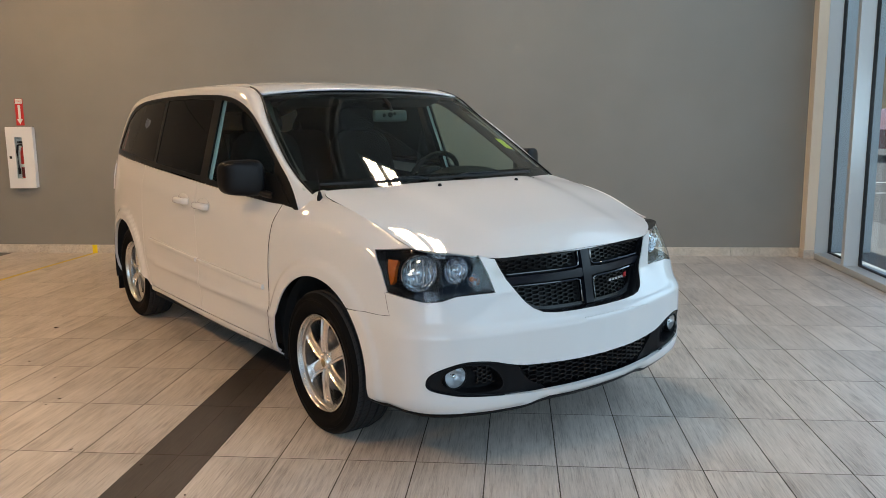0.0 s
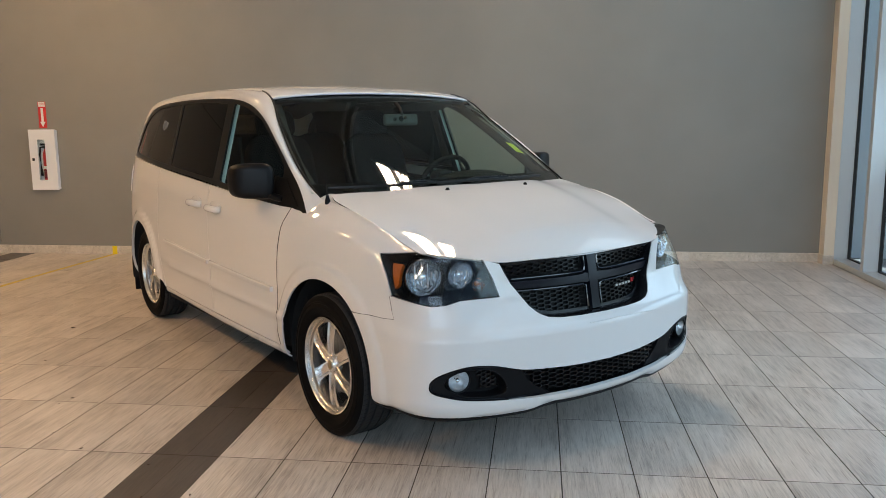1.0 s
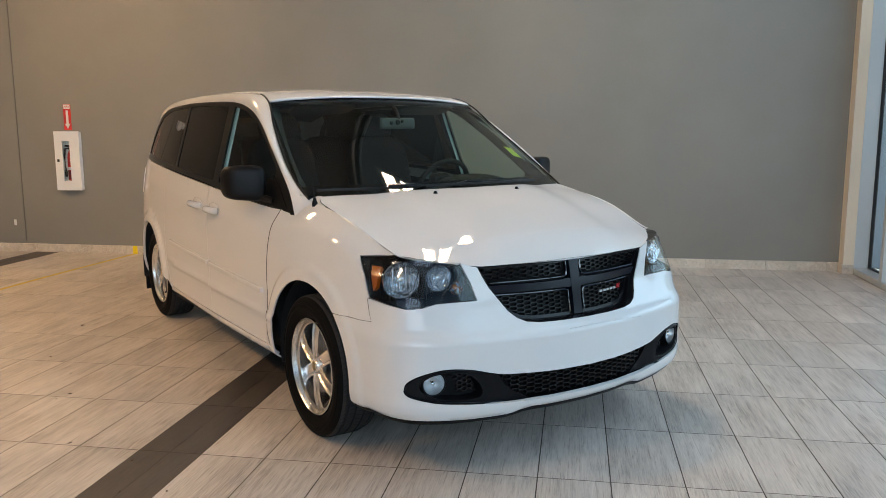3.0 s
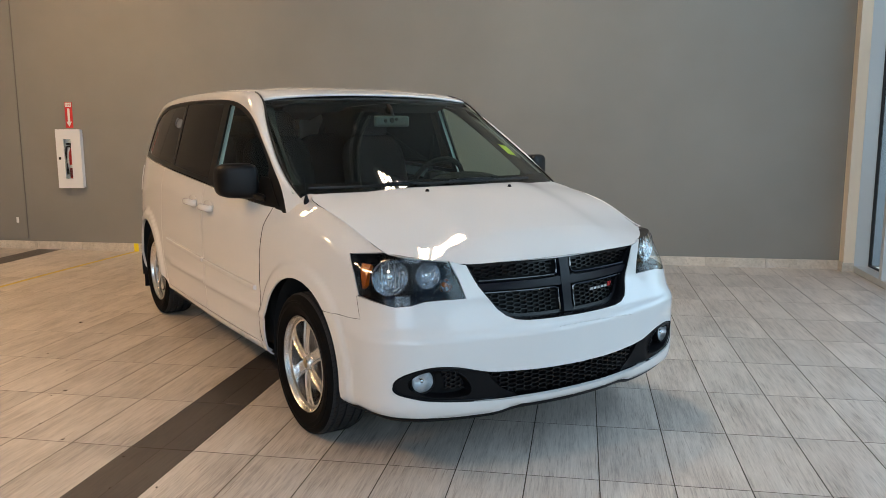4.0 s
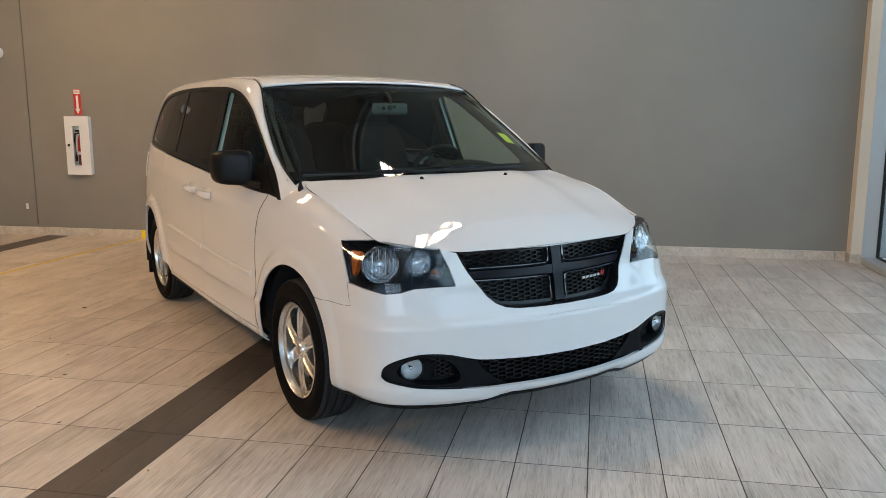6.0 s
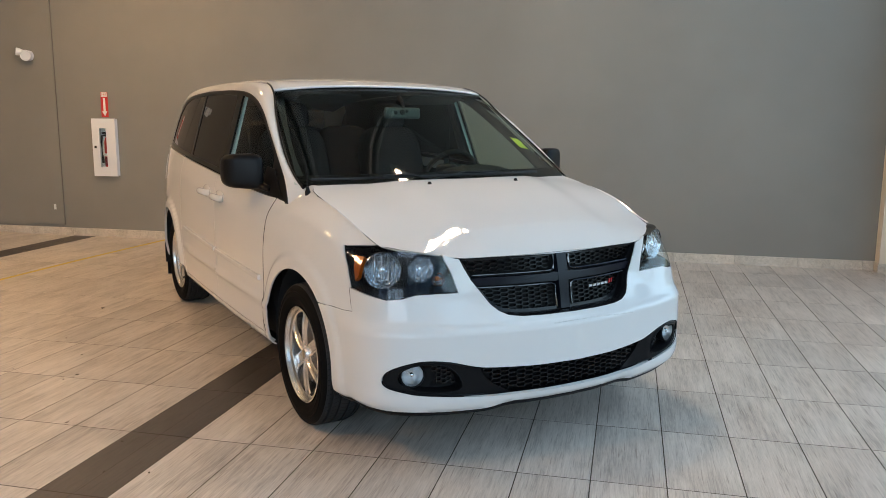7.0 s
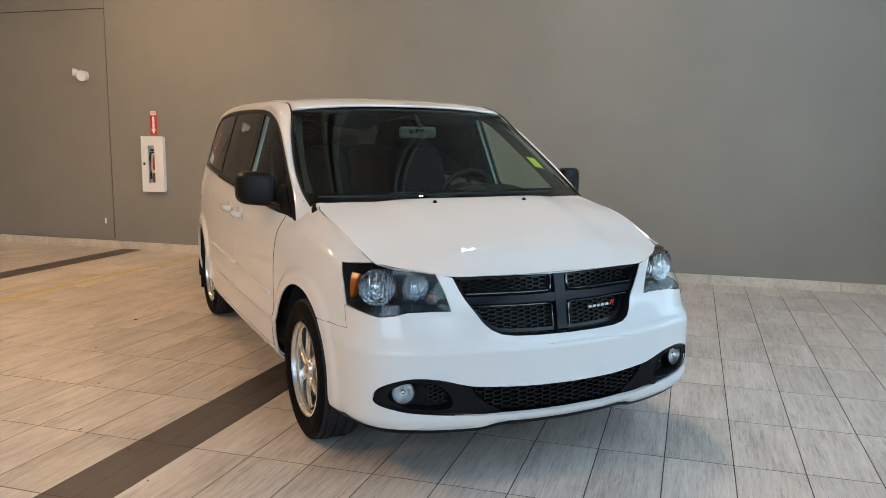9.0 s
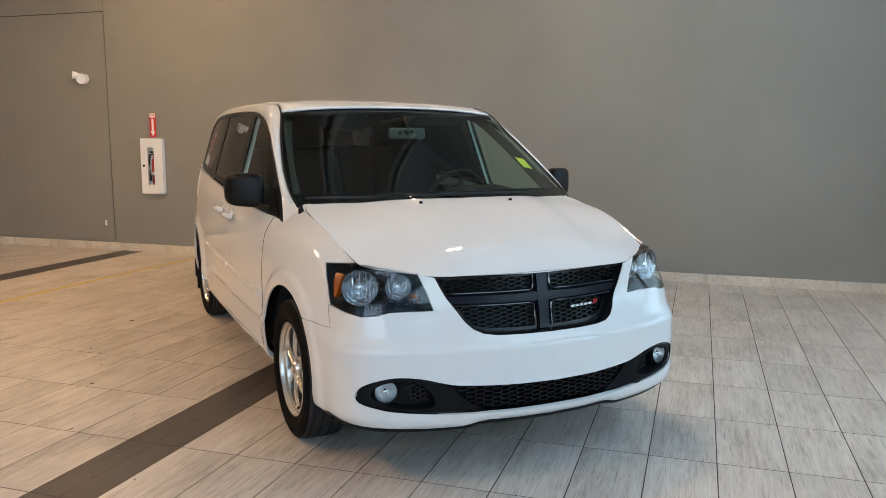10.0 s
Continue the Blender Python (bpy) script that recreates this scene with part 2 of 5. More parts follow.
def turned(name, profile, material, parent=None, m=None, steps=48, axis="y", close=False, label="", angle=35):
    v, f = lathe(profile, steps, axis, close)
    if m is not None:
        v = [m @ Vector(p) for p in v]
    bm = bmesh.new()
    vs = [bm.verts.new(p) for p in v]
    for q in f:
        bm.faces.new([vs[k] for k in q])
    bmesh.ops.remove_doubles(bm, verts=bm.verts, dist=1e-6)
    return smooth_by_angle(part(name, bm, material, parent, label), angle)


def tube(name, points, radius, material, parent=None, steps=8, label="", taper=None, flat=1.0):
    """A round bar swept along points, with closed ends."""
    pts = [Vector(p) for p in points]
    verts, faces = [], []
    for i, p in enumerate(pts):
        d = (pts[min(i + 1, len(pts) - 1)] - pts[max(i - 1, 0)]).normalized()
        side = d.cross(Vector((0, 0, 1)))
        side = side.normalized() if side.length > 1e-4 else Vector((1, 0, 0))
        up = side.cross(d)
        r = radius if taper is None else radius * (1 + (taper - 1) * i / (len(pts) - 1))
        for k in range(steps):
            a = 2 * math.pi * k / steps
            verts.append(p + r * (math.cos(a) * side + flat * math.sin(a) * up))
    for i in range(len(pts) - 1):
        for k in range(steps):
            l = (k + 1) % steps
            faces.append((i * steps + k, i * steps + l, (i + 1) * steps + l, (i + 1) * steps + k))
    faces.append(tuple(range(steps))[::-1])
    faces.append(tuple(range((len(pts) - 1) * steps, len(pts) * steps)))
    return smooth_by_angle(from_data(name, verts, faces, material, parent, label), 50)


def prism(outline, depth, to, bm=None):
    """A flat outline (p, q) given thickness; to(p, q, d) puts it in space."""
    bm = bm or bmesh.new()
    a = [bm.verts.new(to(p, q, 0)) for p, q in outline]
    b = [bm.verts.new(to(p, q, depth)) for p, q in outline]
    n = len(a)
    bm.faces.new(a)
    bm.faces.new(b[::-1])
    for i in range(n):
        j = (i + 1) % n
        bm.faces.new((a[i], b[i], b[j], a[j]))
    return bm


def pchip(knots):
    """A smooth curve through (x, value) knots that does not overshoot."""
    xs = np.array([k[0] for k in knots], float)
    ys = np.array([k[1] for k in knots], float)
    h, d = np.diff(xs), np.diff(ys) / np.diff(xs)
    m = np.zeros_like(ys)
    for i in range(1, len(xs) - 1):
        if d[i - 1] * d[i] > 0:
            w1, w2 = 2 * h[i] + h[i - 1], h[i] + 2 * h[i - 1]
            m[i] = (w1 + w2) / (w1 / d[i - 1] + w2 / d[i])
    m[0], m[-1] = d[0], d[-1]

    def at(x):
        x = min(max(x, xs[0]), xs[-1])
        i = min(max(int(np.searchsorted(xs, x)) - 1, 0), len(h) - 1)
        s = (x - xs[i]) / h[i]
        return float((1 + 2 * s) * (1 - s) ** 2 * ys[i] + s * (1 - s) ** 2 * h[i] * m[i] + s * s * (3 - 2 * s) * ys[i + 1] + s * s * (s - 1) * h[i] * m[i + 1])

    return at


def catmull(points, per=12):
    """A smooth line through points, of any dimension."""
    p = np.array(points, float)
    p = np.vstack([2 * p[0] - p[1], p, 2 * p[-1] - p[-2]])
    out = []
    for i in range(1, len(p) - 2):
        for s in np.linspace(0, 1, per, endpoint=False):
            out.append(0.5 * (2 * p[i] + (p[i + 1] - p[i - 1]) * s + (2 * p[i - 1] - 5 * p[i] + 4 * p[i + 1] - p[i + 2]) * s ** 2 + (3 * p[i] - p[i - 1] - 3 * p[i + 1] + p[i + 2]) * s ** 3))
    out.append(p[-2])
    return np.array(out)


def inside(pts, loops):
    """Even-odd test of points against closed loops."""
    hit = np.zeros(len(pts), bool)
    x, y = pts[:, 0], pts[:, 1]
    for loop in loops:
        a = np.array(loop, float)
        b = np.roll(a, -1, axis=0)
        for (x1, y1), (x2, y2) in zip(a, b):
            if y1 != y2:
                cross = ((y1 > y) != (y2 > y)) & (x < (x2 - x1) * (y - y1) / (y2 - y1) + x1)
                hit ^= cross
    return hit


def dense(loop, step):
    out = []
    for (x1, y1), (x2, y2) in zip(loop, loop[1:] + loop[:1]):
        n = max(1, int(math.ceil(math.hypot(x2 - x1, y2 - y1) / step)))
        out += [(x1 + (x2 - x1) * k / n, y1 + (y2 - y1) * k / n) for k in range(n)]
    return out


from mathutils.geometry import delaunay_2d_cdt


def panel(name, fn, outline, material, parent=None, holes=(), step=0.03, thick=0.012, offset=0.0, label="", flip=False, rim=True):
    """A skin cut from the curved surface fn(p, q): its outline and holes are drawn in p and q; edges are folded inwards by thick."""
    loops = [dense([tuple(q) for q in l], step) for l in (outline, *holes)]
    pts, edges = [], []
    for l in loops:
        s = len(pts)
        pts += l
        edges += [(s + k, s + (k + 1) % len(l)) for k in range(len(l))]
    border = np.array(pts)
    lo, hi = border.min(0), border.max(0)
    gx, gy = np.meshgrid(np.arange(lo[0] + step / 2, hi[0], step), np.arange(lo[1] + step / 2, hi[1], step))
    grid = np.stack([gx.ravel(), gy.ravel()], 1)
    if len(grid):
        grid = grid[inside(grid, loops)]
    if len(grid):
        near = np.array([np.min(np.hypot(*(border - g).T)) for g in grid])
        grid = grid[near > step * 0.45]
    allp = [Vector(p) for p in pts] + [Vector(p) for p in grid]
    vs, _, fs, *_ = delaunay_2d_cdt(allp, edges, [], 0, 1e-5)
    vs = np.array([tuple(v) for v in vs])
    mid = np.array([vs[list(f)].mean(0) for f in fs])
    keep = inside(mid, loops)
    fs = [list(f) for f, k in zip(fs, keep) if k]
    e = 6e-3
    verts, norms = [], []
    for p, q in vs:
        a = Vector(fn(p, q))
        n = (Vector(fn(p + e, q)) - Vector(fn(p - e, q))).cross(Vector(fn(p, q + e)) - Vector(fn(p, q - e)))
        n = (-n if flip else n).normalized()
        verts.append(a + n * offset)
        norms.append(n)
    if flip:
        fs = [f[::-1] for f in fs]
    count = {}
    for f in fs:
        for a, b in zip(f, f[1:] + f[:1]):
            count[(a, b)] = count.get((a, b), 0) + 1
    out_edges = [k for k in count if (k[1], k[0]) not in count]
    loop_normals = [norms[k] for f in fs for k in f]
    if rim:
        base = {}
        for a, b in out_edges:
            for k in (a, b):
                if k not in base:
                    base[k] = len(verts)
                    verts.append(verts[k] - norms[k] * thick)
        for a, b in out_edges:
            f = [b, a, base[a], base[b]]
            fs.append(f)
            n = (Vector(verts[a]) - Vector(verts[b])).cross(Vector(verts[base[a]]) - Vector(verts[b])).normalized()
            loop_normals += [n] * 4
    me = bpy.data.meshes.new(name)
    me.from_pydata([tuple(v) for v in verts], [], fs)
    me.polygons.foreach_set("use_smooth", [True] * len(me.polygons))
    if len(me.loops) == len(loop_normals):
        me.normals_split_custom_set([tuple(n) for n in loop_normals])
    me.materials.append(material)
    ob = new(name, me)
    if parent:
        ob.parent = parent
    return tagged(ob, label)


def loft(name, rows, material, parent=None, label="", close=False, thick=0.0, smooth=True):
    """A skin over rows of equally many points."""
    n = len(rows[0])
    verts = [tuple(p) for r in rows for p in r]
    faces = []
    for i in range(len(rows) - 1):
        for k in range(n if close else n - 1):
            l = (k + 1) % n
            faces.append((i * n + k, i * n + l, (i + 1) * n + l, (i + 1) * n + k))
    ob = from_data(name, verts, faces, material, parent, label, smooth)
    if thick:
        s = ob.modifiers.new("thickness", "SOLIDIFY")
        s.thickness, s.offset = thick, 0.0
    return ob


# ---- the room ----
NORTH, EAST, WEST, SOUTH = 8.64, 3.137, -12.0, -6.0
TW, TL = 0.3085, 0.617          # tile and joint
TX, TY = -1.343, 3.236           # a corner of the tile grid
JOINT = 0.0052


def wall_box(name, b, material, label):
    ob = part(name, box(*b), material)
    return tagged(ob, label, "wall", kind="structure")


slab = tagged(part("floor", box(WEST - 0.2, EAST + 0.4, SOUTH - 0.2, NORTH + 0.2, -0.12, -0.0009), M_GROUT), "grey-brown grouted floor of wood-look porcelain tiles", "floor", kind="structure")
wall_north = wall_box("wall_north", (WEST - 0.2, EAST + 0.15, NORTH, NORTH + 0.2, -0.1, CEIL), M_WALL, "matt dark taupe painted wall behind the van")
wall_box("wall_west", (WEST - 0.2, WEST, SOUTH, NORTH, -0.1, CEIL), M_WALL, "plain taupe painted showroom wall")
ceiling = tagged(part("ceiling", box(WEST - 0.2, EAST + 0.8, SOUTH - 0.2, NORTH + 0.2, CEIL, CEIL + 0.15), M_CEIL), "plain off-white showroom ceiling", "ceiling", kind="structure")

# thin shadow joints of a flush access door in the back wall
door_1 = tagged(part("door_1", box(-8.9, -6.2835, NORTH - 0.012, NORTH - 0.0015, 0.13, 3.028), M_WALL), "flush taupe painted service door in the wall", "door", kind="structure")
part("joint", box(-8.9, -6.2785, NORTH - 0.0135, NORTH - 0.001, 3.029, 3.040), M_SEAM, door_1)
part("joint", box(-6.2785, -6.2735, NORTH - 0.0135, NORTH - 0.001, 0.13, 3.028), M_SEAMSOFT, door_1)
part("joint", box(-6.2785, -6.2735, NORTH - 0.004, NORTH - 0.001, 3.041, CEIL), M_SEAMSOFT, door_1)

# east window wall: aluminium sill, mullions and panes set back towards the outside
window_1 = tagged(new("window_1"), "tall aluminium-framed showroom window beside the wall", "window", kind="structure")
GX = EAST + 0.145
MULLIONS = [7.775, 6.3, 4.8, 3.3, 1.8, 0.3, -1.2, -2.7, -4.2, -5.7]
smooth_by_angle(part("window_sill", box(EAST, EAST + 0.30, SOUTH, 8.494, 0.0, 0.062, 0.004), M_ALU, window_1, "broad pale aluminium sill"))
part("head_frame", box(EAST, EAST + 0.30, SOUTH, 8.494, CEIL - .12, CEIL, 0.004), M_ALU, window_1)
part("jamb", box(EAST, GX + .012, 8.495, 8.564, 0.0, CEIL - .12, 0.003), M_ALU, window_1)
stops = [8.494] + [y for m in MULLIONS for y in (m + 0.035, m - 0.035)]
for y in MULLIONS:
    part("mullion", box(EAST - 0.001, GX + .012, y - 0.035, y + 0.035, 0.063, CEIL - .121, 0.003), M_ALU, window_1)
for a, b in zip(stops[0::2], stops[1::2]):
    g = bmesh.new()
    for q in ((b, b + 0.012, 0.063, CEIL - .121), (a - 0.012, a, 0.063, CEIL - .121), (b + 0.012, a - 0.012, 0.063, 0.075)):
        box(GX - 0.012, GX + 0.02, *q, bm=g)
    part("gasket", g, M_GASKET, window_1)
    pane = part("pane", box(GX, GX + 0.008, b + 0.002, a - 0.002, 0.064, CEIL - .122), M_PANE, window_1)
    pane.visible_shadow = False

# column of the corner, faced in beige with a tiled foot
column = tagged(part("column", box(3.035, EAST + 0.148, 8.565, NORTH, 0.095, CEIL), M_COLUMN), "beige painted corner pillar beside the window", "pillar", kind="structure")
part("column_front", box(3.035, EAST - .001, 8.498, 8.564, 0.095, CEIL - .001), M_COLUMN, column)
part("foot_tile", box(3.024, EAST - .001, 8.486, NORTH - 0.001, 0.0, 0.094, 0.002), M_SKIRT, column)

# south side behind the camera: wall with glazed front
wall_south = wall_box("wall_south", (WEST - 0.2, -6.2, SOUTH - 0.2, SOUTH, -0.1, CEIL), M_WALL_LIGHT, "plain pale painted showroom wall")
wall_box("wall_south_end", (-6.2, EAST + 0.6, SOUTH - 0.2, SOUTH, 5.75, CEIL), M_WALL_LIGHT, "plain pale wall above the glazed front")
window_2 = tagged(new("window_2"), "aluminium-framed glazed shop front", "window", kind="structure")
part("window_sill", box(-6.2, EAST + 0.3, SOUTH - 0.15, SOUTH, 0.0, 0.1), M_ALU, window_2)
for k in range(8):
    x = -6.165 + 1.35 * k
    part("mullion", box(x - 0.035, x + 0.035, SOUTH - 0.15, SOUTH, 0.1, 5.75), M_ALU, window_2)

# steel beams under the ceiling
M_BEAM = painted_wall("beam_paint", (0.70, 0.67, 0.62), 0.5)
for x in (-1.12, -2.27):
    b = bmesh.new()
    for q in (-0.085, 0.035):
        for lo, hi, w in ((0.24, 0.222, 0.05), (0.222, 0.0, 0.012)):
            box(x + q + 0.025 - w / 2, x + q + 0.025 + w / 2, SOUTH + 0.01, NORTH - 0.01, CEIL - lo, CEIL - hi - 0.001, bm=b)
    tagged(part("beam", b, M_BEAM), "pair of pale painted steel tees under the ceiling", "beam", kind="structure")

# ceiling lamps
def troffer(x, y, turn, z, glow=M_TUBE):
    top = tagged(new("ceiling_light"), "hanging ceiling light with two fields of three bright tubes", "ceiling light", "ceiling lights")
    smooth_by_angle(part("frame", box(-0.27, 0.27, -0.28, 0.28, -0.02, 0.05, 0.004), M_ENAMEL, top))
    for s in (-0.13, 0.13):
        for d in (-0.062, 0.0, 0.062):
            part("tube", box(s + d - 0.021, s + d + 0.021, -0.22, 0.22, -0.034, -0.0205, 0.006), glow, top, "glowing white tube")
    for s in (-0.18, 0.18):
        tube("rod", [(s, 0, 0.05), (s, 0, 0.6), (s, 0, CEIL - z)], 0.008, M_ENAMEL, top, 6)
    top.matrix_world = pose(x, y, z, 0, 0, turn)
    return top

# ---- the van: x forward from the front axle, y to its left, z up ----
van = tagged(new("minivan"), "glossy white minivan with black grille on the tiled floor", "car")
van.matrix_world = pose(-0.2305, 4.1995, 0.0036, 0, -0.46, -46.93)

# the body's plan line, from the middle of the nose round one side to the middle of the tail
PLAN = catmull([(0.957, 0), (0.949, 0.18), (0.921, 0.34), (0.882, 0.50), (0.845, 0.64), (0.795, 0.765), (0.727, 0.854), (0.632, 0.908), (0.51, 0.929), (0.36, 0.938), (0.2, 0.947), (0, 0.957), (-0.35, 0.972), (-1.0, 0.985), (-2.0, 0.982), (-2.7, 0.960), (-3.2, 0.925), (-3.52, 0.872), (-3.72, 0.78), (-3.83, 0.60), (-3.87, 0.35), (-3.88, 0)], 240)
ARC = np.concatenate([[0], np.cumsum(np.hypot(*np.diff(PLAN, axis=0).T))])
ULAST = float(ARC[-1])


def plan_at(u):
    u = min(max(u, 0.0), ULAST)
    return float(np.interp(u, ARC, PLAN[:, 0])), float(np.interp(u, ARC, PLAN[:, 1]))


def plan_inward(u):
    a, b = plan_at(u - 0.03), plan_at(u + 0.03)
    if u < 0.03:
        return (-1.0, 0.0)
    if u > ULAST - 0.03:
        return (1.0, 0.0)
    dx, dy = b[0] - a[0], b[1] - a[1]
    l = math.hypot(dx, dy)
    return (dy / -l, dx / l)


def u_x(x):
    """Place on the plan line at x, on the flank."""
    k = np.argmax(PLAN[:, 1] > 0.7)
    return float(np.interp(-x, -PLAN[k - 300:4560, 0], ARC[k - 300:4560]))


def u_y(y):
    """Place on the plan line at y, on the nose."""
    return float(np.interp(y, PLAN[:1920, 1], ARC[:1920]))


# the flank's section at stations along the plan line: eight rows of height and inset
STATIONS = []


def station(u, *rows):
    STATIONS.append((u, rows))


station(0.0, (.264, .034), (.282, .010), (.32, .0), (.42, .0), (.585, .0), (.635, .028), (.80, .096), (.890, .140))
station(u_y(.335), (.266, .034), (.284, .010), (.32, .0), (.42, .0), (.585, .0), (.635, .030), (.77, .090), (.888, .122))
station(u_y(.40), (.247, .034), (.268, .010), (.31, .0), (.42, .0), (.585, .0), (.635, .030), (.76, .090), (.888, .114))
station(u_y(.52), (.245, .034), (.268, .010), (.31, .0), (.42, .0), (.585, .0), (.63, .030), (.74, .088), (.894, .105))
station(u_y(.70), (.248, .040), (.270, .012), (.32, .0), (.42, .0), (.585, .0), (.64, .030), (.74, .062), (.922, .118))
station(u_x(.69), (.256, .045), (.278, .014), (.33, .0), (.42, .0), (.585, .0), (.65, .026), (.76, .050), (.931, .130))
station(u_x(.55), (.264, .040), (.286, .012), (.34, .0), (.43, .0), (.585, .0), (.66, .026), (.80, .048), (.946, .138))
station(u_x(.45), (.268, .035), (.290, .010), (.35, .0), (.44, .0), (.60, .0), (.72, .022), (.87, .046), (.982, .138))
station(u_x(.30), (.262, .030), (.285, .010), (.35, .0), (.45, .0), (.60, .0), (.78, .010), (.94, .044), (1.042, .124))
station(u_x(.0), (.262, .030), (.285, .010), (.35, .0), (.45, .0), (.62, .0), (.83, .002), (1.00, .036), (1.106, .131))
station(u_x(-.14), (.262, .040), (.29, .016), (.36, .004), (.45, .0), (.62, .0), (.84, .0), (1.01, .030), (1.120, .140))
station(u_x(-.30), (.285, .040), (.305, .016), (.36, .006), (.45, .0), (.62, .0), (.84, .0), (.98, .016), (1.070, .062))
station(u_x(-.60), (.300, .028), (0.314, .010), (0.345, .004), (.43, .006), (.55, .0), (.78, .0), (.95, .006), (1.085, .040))
station(u_x(-1.2), (.304, .028), (0.318, .010), (0.349, .004), (.43, .006), (.55, .0), (.78, .0), (.98, .004), (1.125, .032))
station(u_x(-2.2), (.322, .028), (0.336, .010), (0.367, .004), (.43, .006), (.56, .0), (.80, .0), (1.05, .006), (1.192, .036))
station(u_x(-3.0), (.280, .040), (.32, .020), (.38, .008), (.46, .0), (.60, .0), (.85, .0), (1.08, .010), (1.242, .050))
station(u_x(-3.45), (.285, .040), (.32, .016), (.38, .0), (.46, .0), (.60, .0), (.80, .0), (1.05, .020), (1.268, .060))
station(u_x(-3.74), (.30, .040), (.34, .016), (.40, .0), (.46, .0), (.62, .0), (.76, .018), (1.05, .040), (1.270, .080))
station(ULAST, (.32, .040), (.36, .016), (.42, .0), (.48, .0), (.64, .0), (.75, .03), (1.05, .055), (1.265, .100))


def softened(knots, width=0.07, n=3000):
    """A curve through knots, with its bends eased over a width."""
    f = pchip(knots)
    us = np.linspace(0, ULAST, n)
    v = np.array([f(u) for u in us])
    m = int(3 * width / us[1])
    w = np.exp(-0.5 * (np.arange(-m, m + 1) * us[1] / width) ** 2)
    pad = np.concatenate([v[1:m + 1][::-1], v, v[-m - 1:-1][::-1]])
    v = np.convolve(pad, w / w.sum(), "valid")
    return lambda u: float(np.interp(u, us, v))


ROWZ = [softened([(u, r[k][0]) for u, r in STATIONS], 0.028 if k < 2 else 0.07) for k in range(8)]
ROWO = [softened([(u, r[k][1]) for u, r in STATIONS]) for k in range(8)]
ARCHES = ((0.022, 0.352, 0.414), (-2.968, 0.368, 0.418))
_section = {}


def section(u):
    key = round(u, 4)
    if key not in _section:
        _section[key] = pchip([(ROWZ[k](u), ROWO[k](u)) for k in range(8)])
    return _section[key]


def flank(u, z):
    """A point of the body's skin, on the side y > 0."""
    sgn = 1.0
    if u < 0:
        u, sgn = -u, -1.0
    x, y = plan_at(u)
    ix, iy = plan_inward(u)
    o = section(u)(z)
    for cx, cz, r in ARCHES:
        if abs(x - cx) < 0.75:
            d = math.hypot(x - cx, z - cz) - r
            if -0.1 < d < 0.13:
                k = min(1.0, max(0.0, (d - 0.050) / 0.042))
                low = 1.0 if x > cx else min(1.0, max(0.0, (z - 0.30) / 0.16))
                o -= low * ((0.013 if cx > -1 else 0.019) * (1 - k * k * (3 - 2 * k)) + 0.004 * max(0.0, 1 - max(d, 0.0) / 0.13))
    if -2.45 < x < -0.25:
        fade = min(1, (x + 2.45) / 0.25, (-0.25 - x) / 0.2)
        zc = 0.508 - 0.022 * (x + 0.27)
        o -= 0.011 * fade * math.exp(-((z - zc) / 0.020) ** 2)
        o += 0.003 * fade * math.exp(-((z - zc - 0.10) / 0.06) ** 2)
    return (x + ix * o, sgn * (y + iy * o), z)


def flank_l(u, z):
    return flank(u, z)


def flank_r(u, z):
    x, y, z = flank(u, z)
    return (x, -y, z)


SIDES = ((flank_l, False), (flank_r, True))


def arch_line(k, a0, a1, n=26):
    """Points of a wheel opening's edge, as plan place and height."""
    cx, cz, r = ARCHES[k]
    out = []
    for i in range(n + 1):
        a = radians(a0 + (a1 - a0) * i / n)
        out.append((u_x(cx + r * math.cos(a)), cz + r * math.sin(a)))
    return out


def top_line(u0, u1, n=24, drop=0.0):
    return [(u0 + (u1 - u0) * i / n, ROWZ[7](u0 + (u1 - u0) * i / n) - drop) for i in range(n + 1)]


def low_line(u0, u1, n=24):
    return [(u0 + (u1 - u0) * i / n, ROWZ[0](u0 + (u1 - u0) * i / n)) for i in range(n + 1)]


def mirror_line(line):
    return [(-u, z) for u, z in line]


# --- openings of the nose ---
GRILLE_HALF = [(.533, .887), (.512, .845), (.484, .796), (.440, .740), (.408, .697), (.374, .668), (.330, .649), (.27, .641), (.14, .638), (0.0, .637)]
LAMP = [(u + .024 * max(0, (u - .60) / .6), z) for u, z in [(1.209, .927), (1.10, .934), (.98, .937), (.87, .933), (.755, .925), (.612, .907), (.571, .826), (.542, .748), (.645, .752), (.735, .752), (.80, .738), (.871, .733), (.955, .745), (1.03, .755), (1.092, .765), (1.137, .847)]]
LOWER_HALF = [(0.0, .424), (u_y(.25), .429), (u_y(.43), .438), (u_y(.50), .450), (u_y(.60), .476), (u_y(.70), .484), (u_y(.778), .468), (u_y(.831), .440), (u_y(.849), .405), (u_y(.838), .372), (u_y(.77), .348), (u_y(.70), .334), (u_y(.55), .319), (u_y(.40), .310), (u_y(.2), .308), (0.0, .308)]


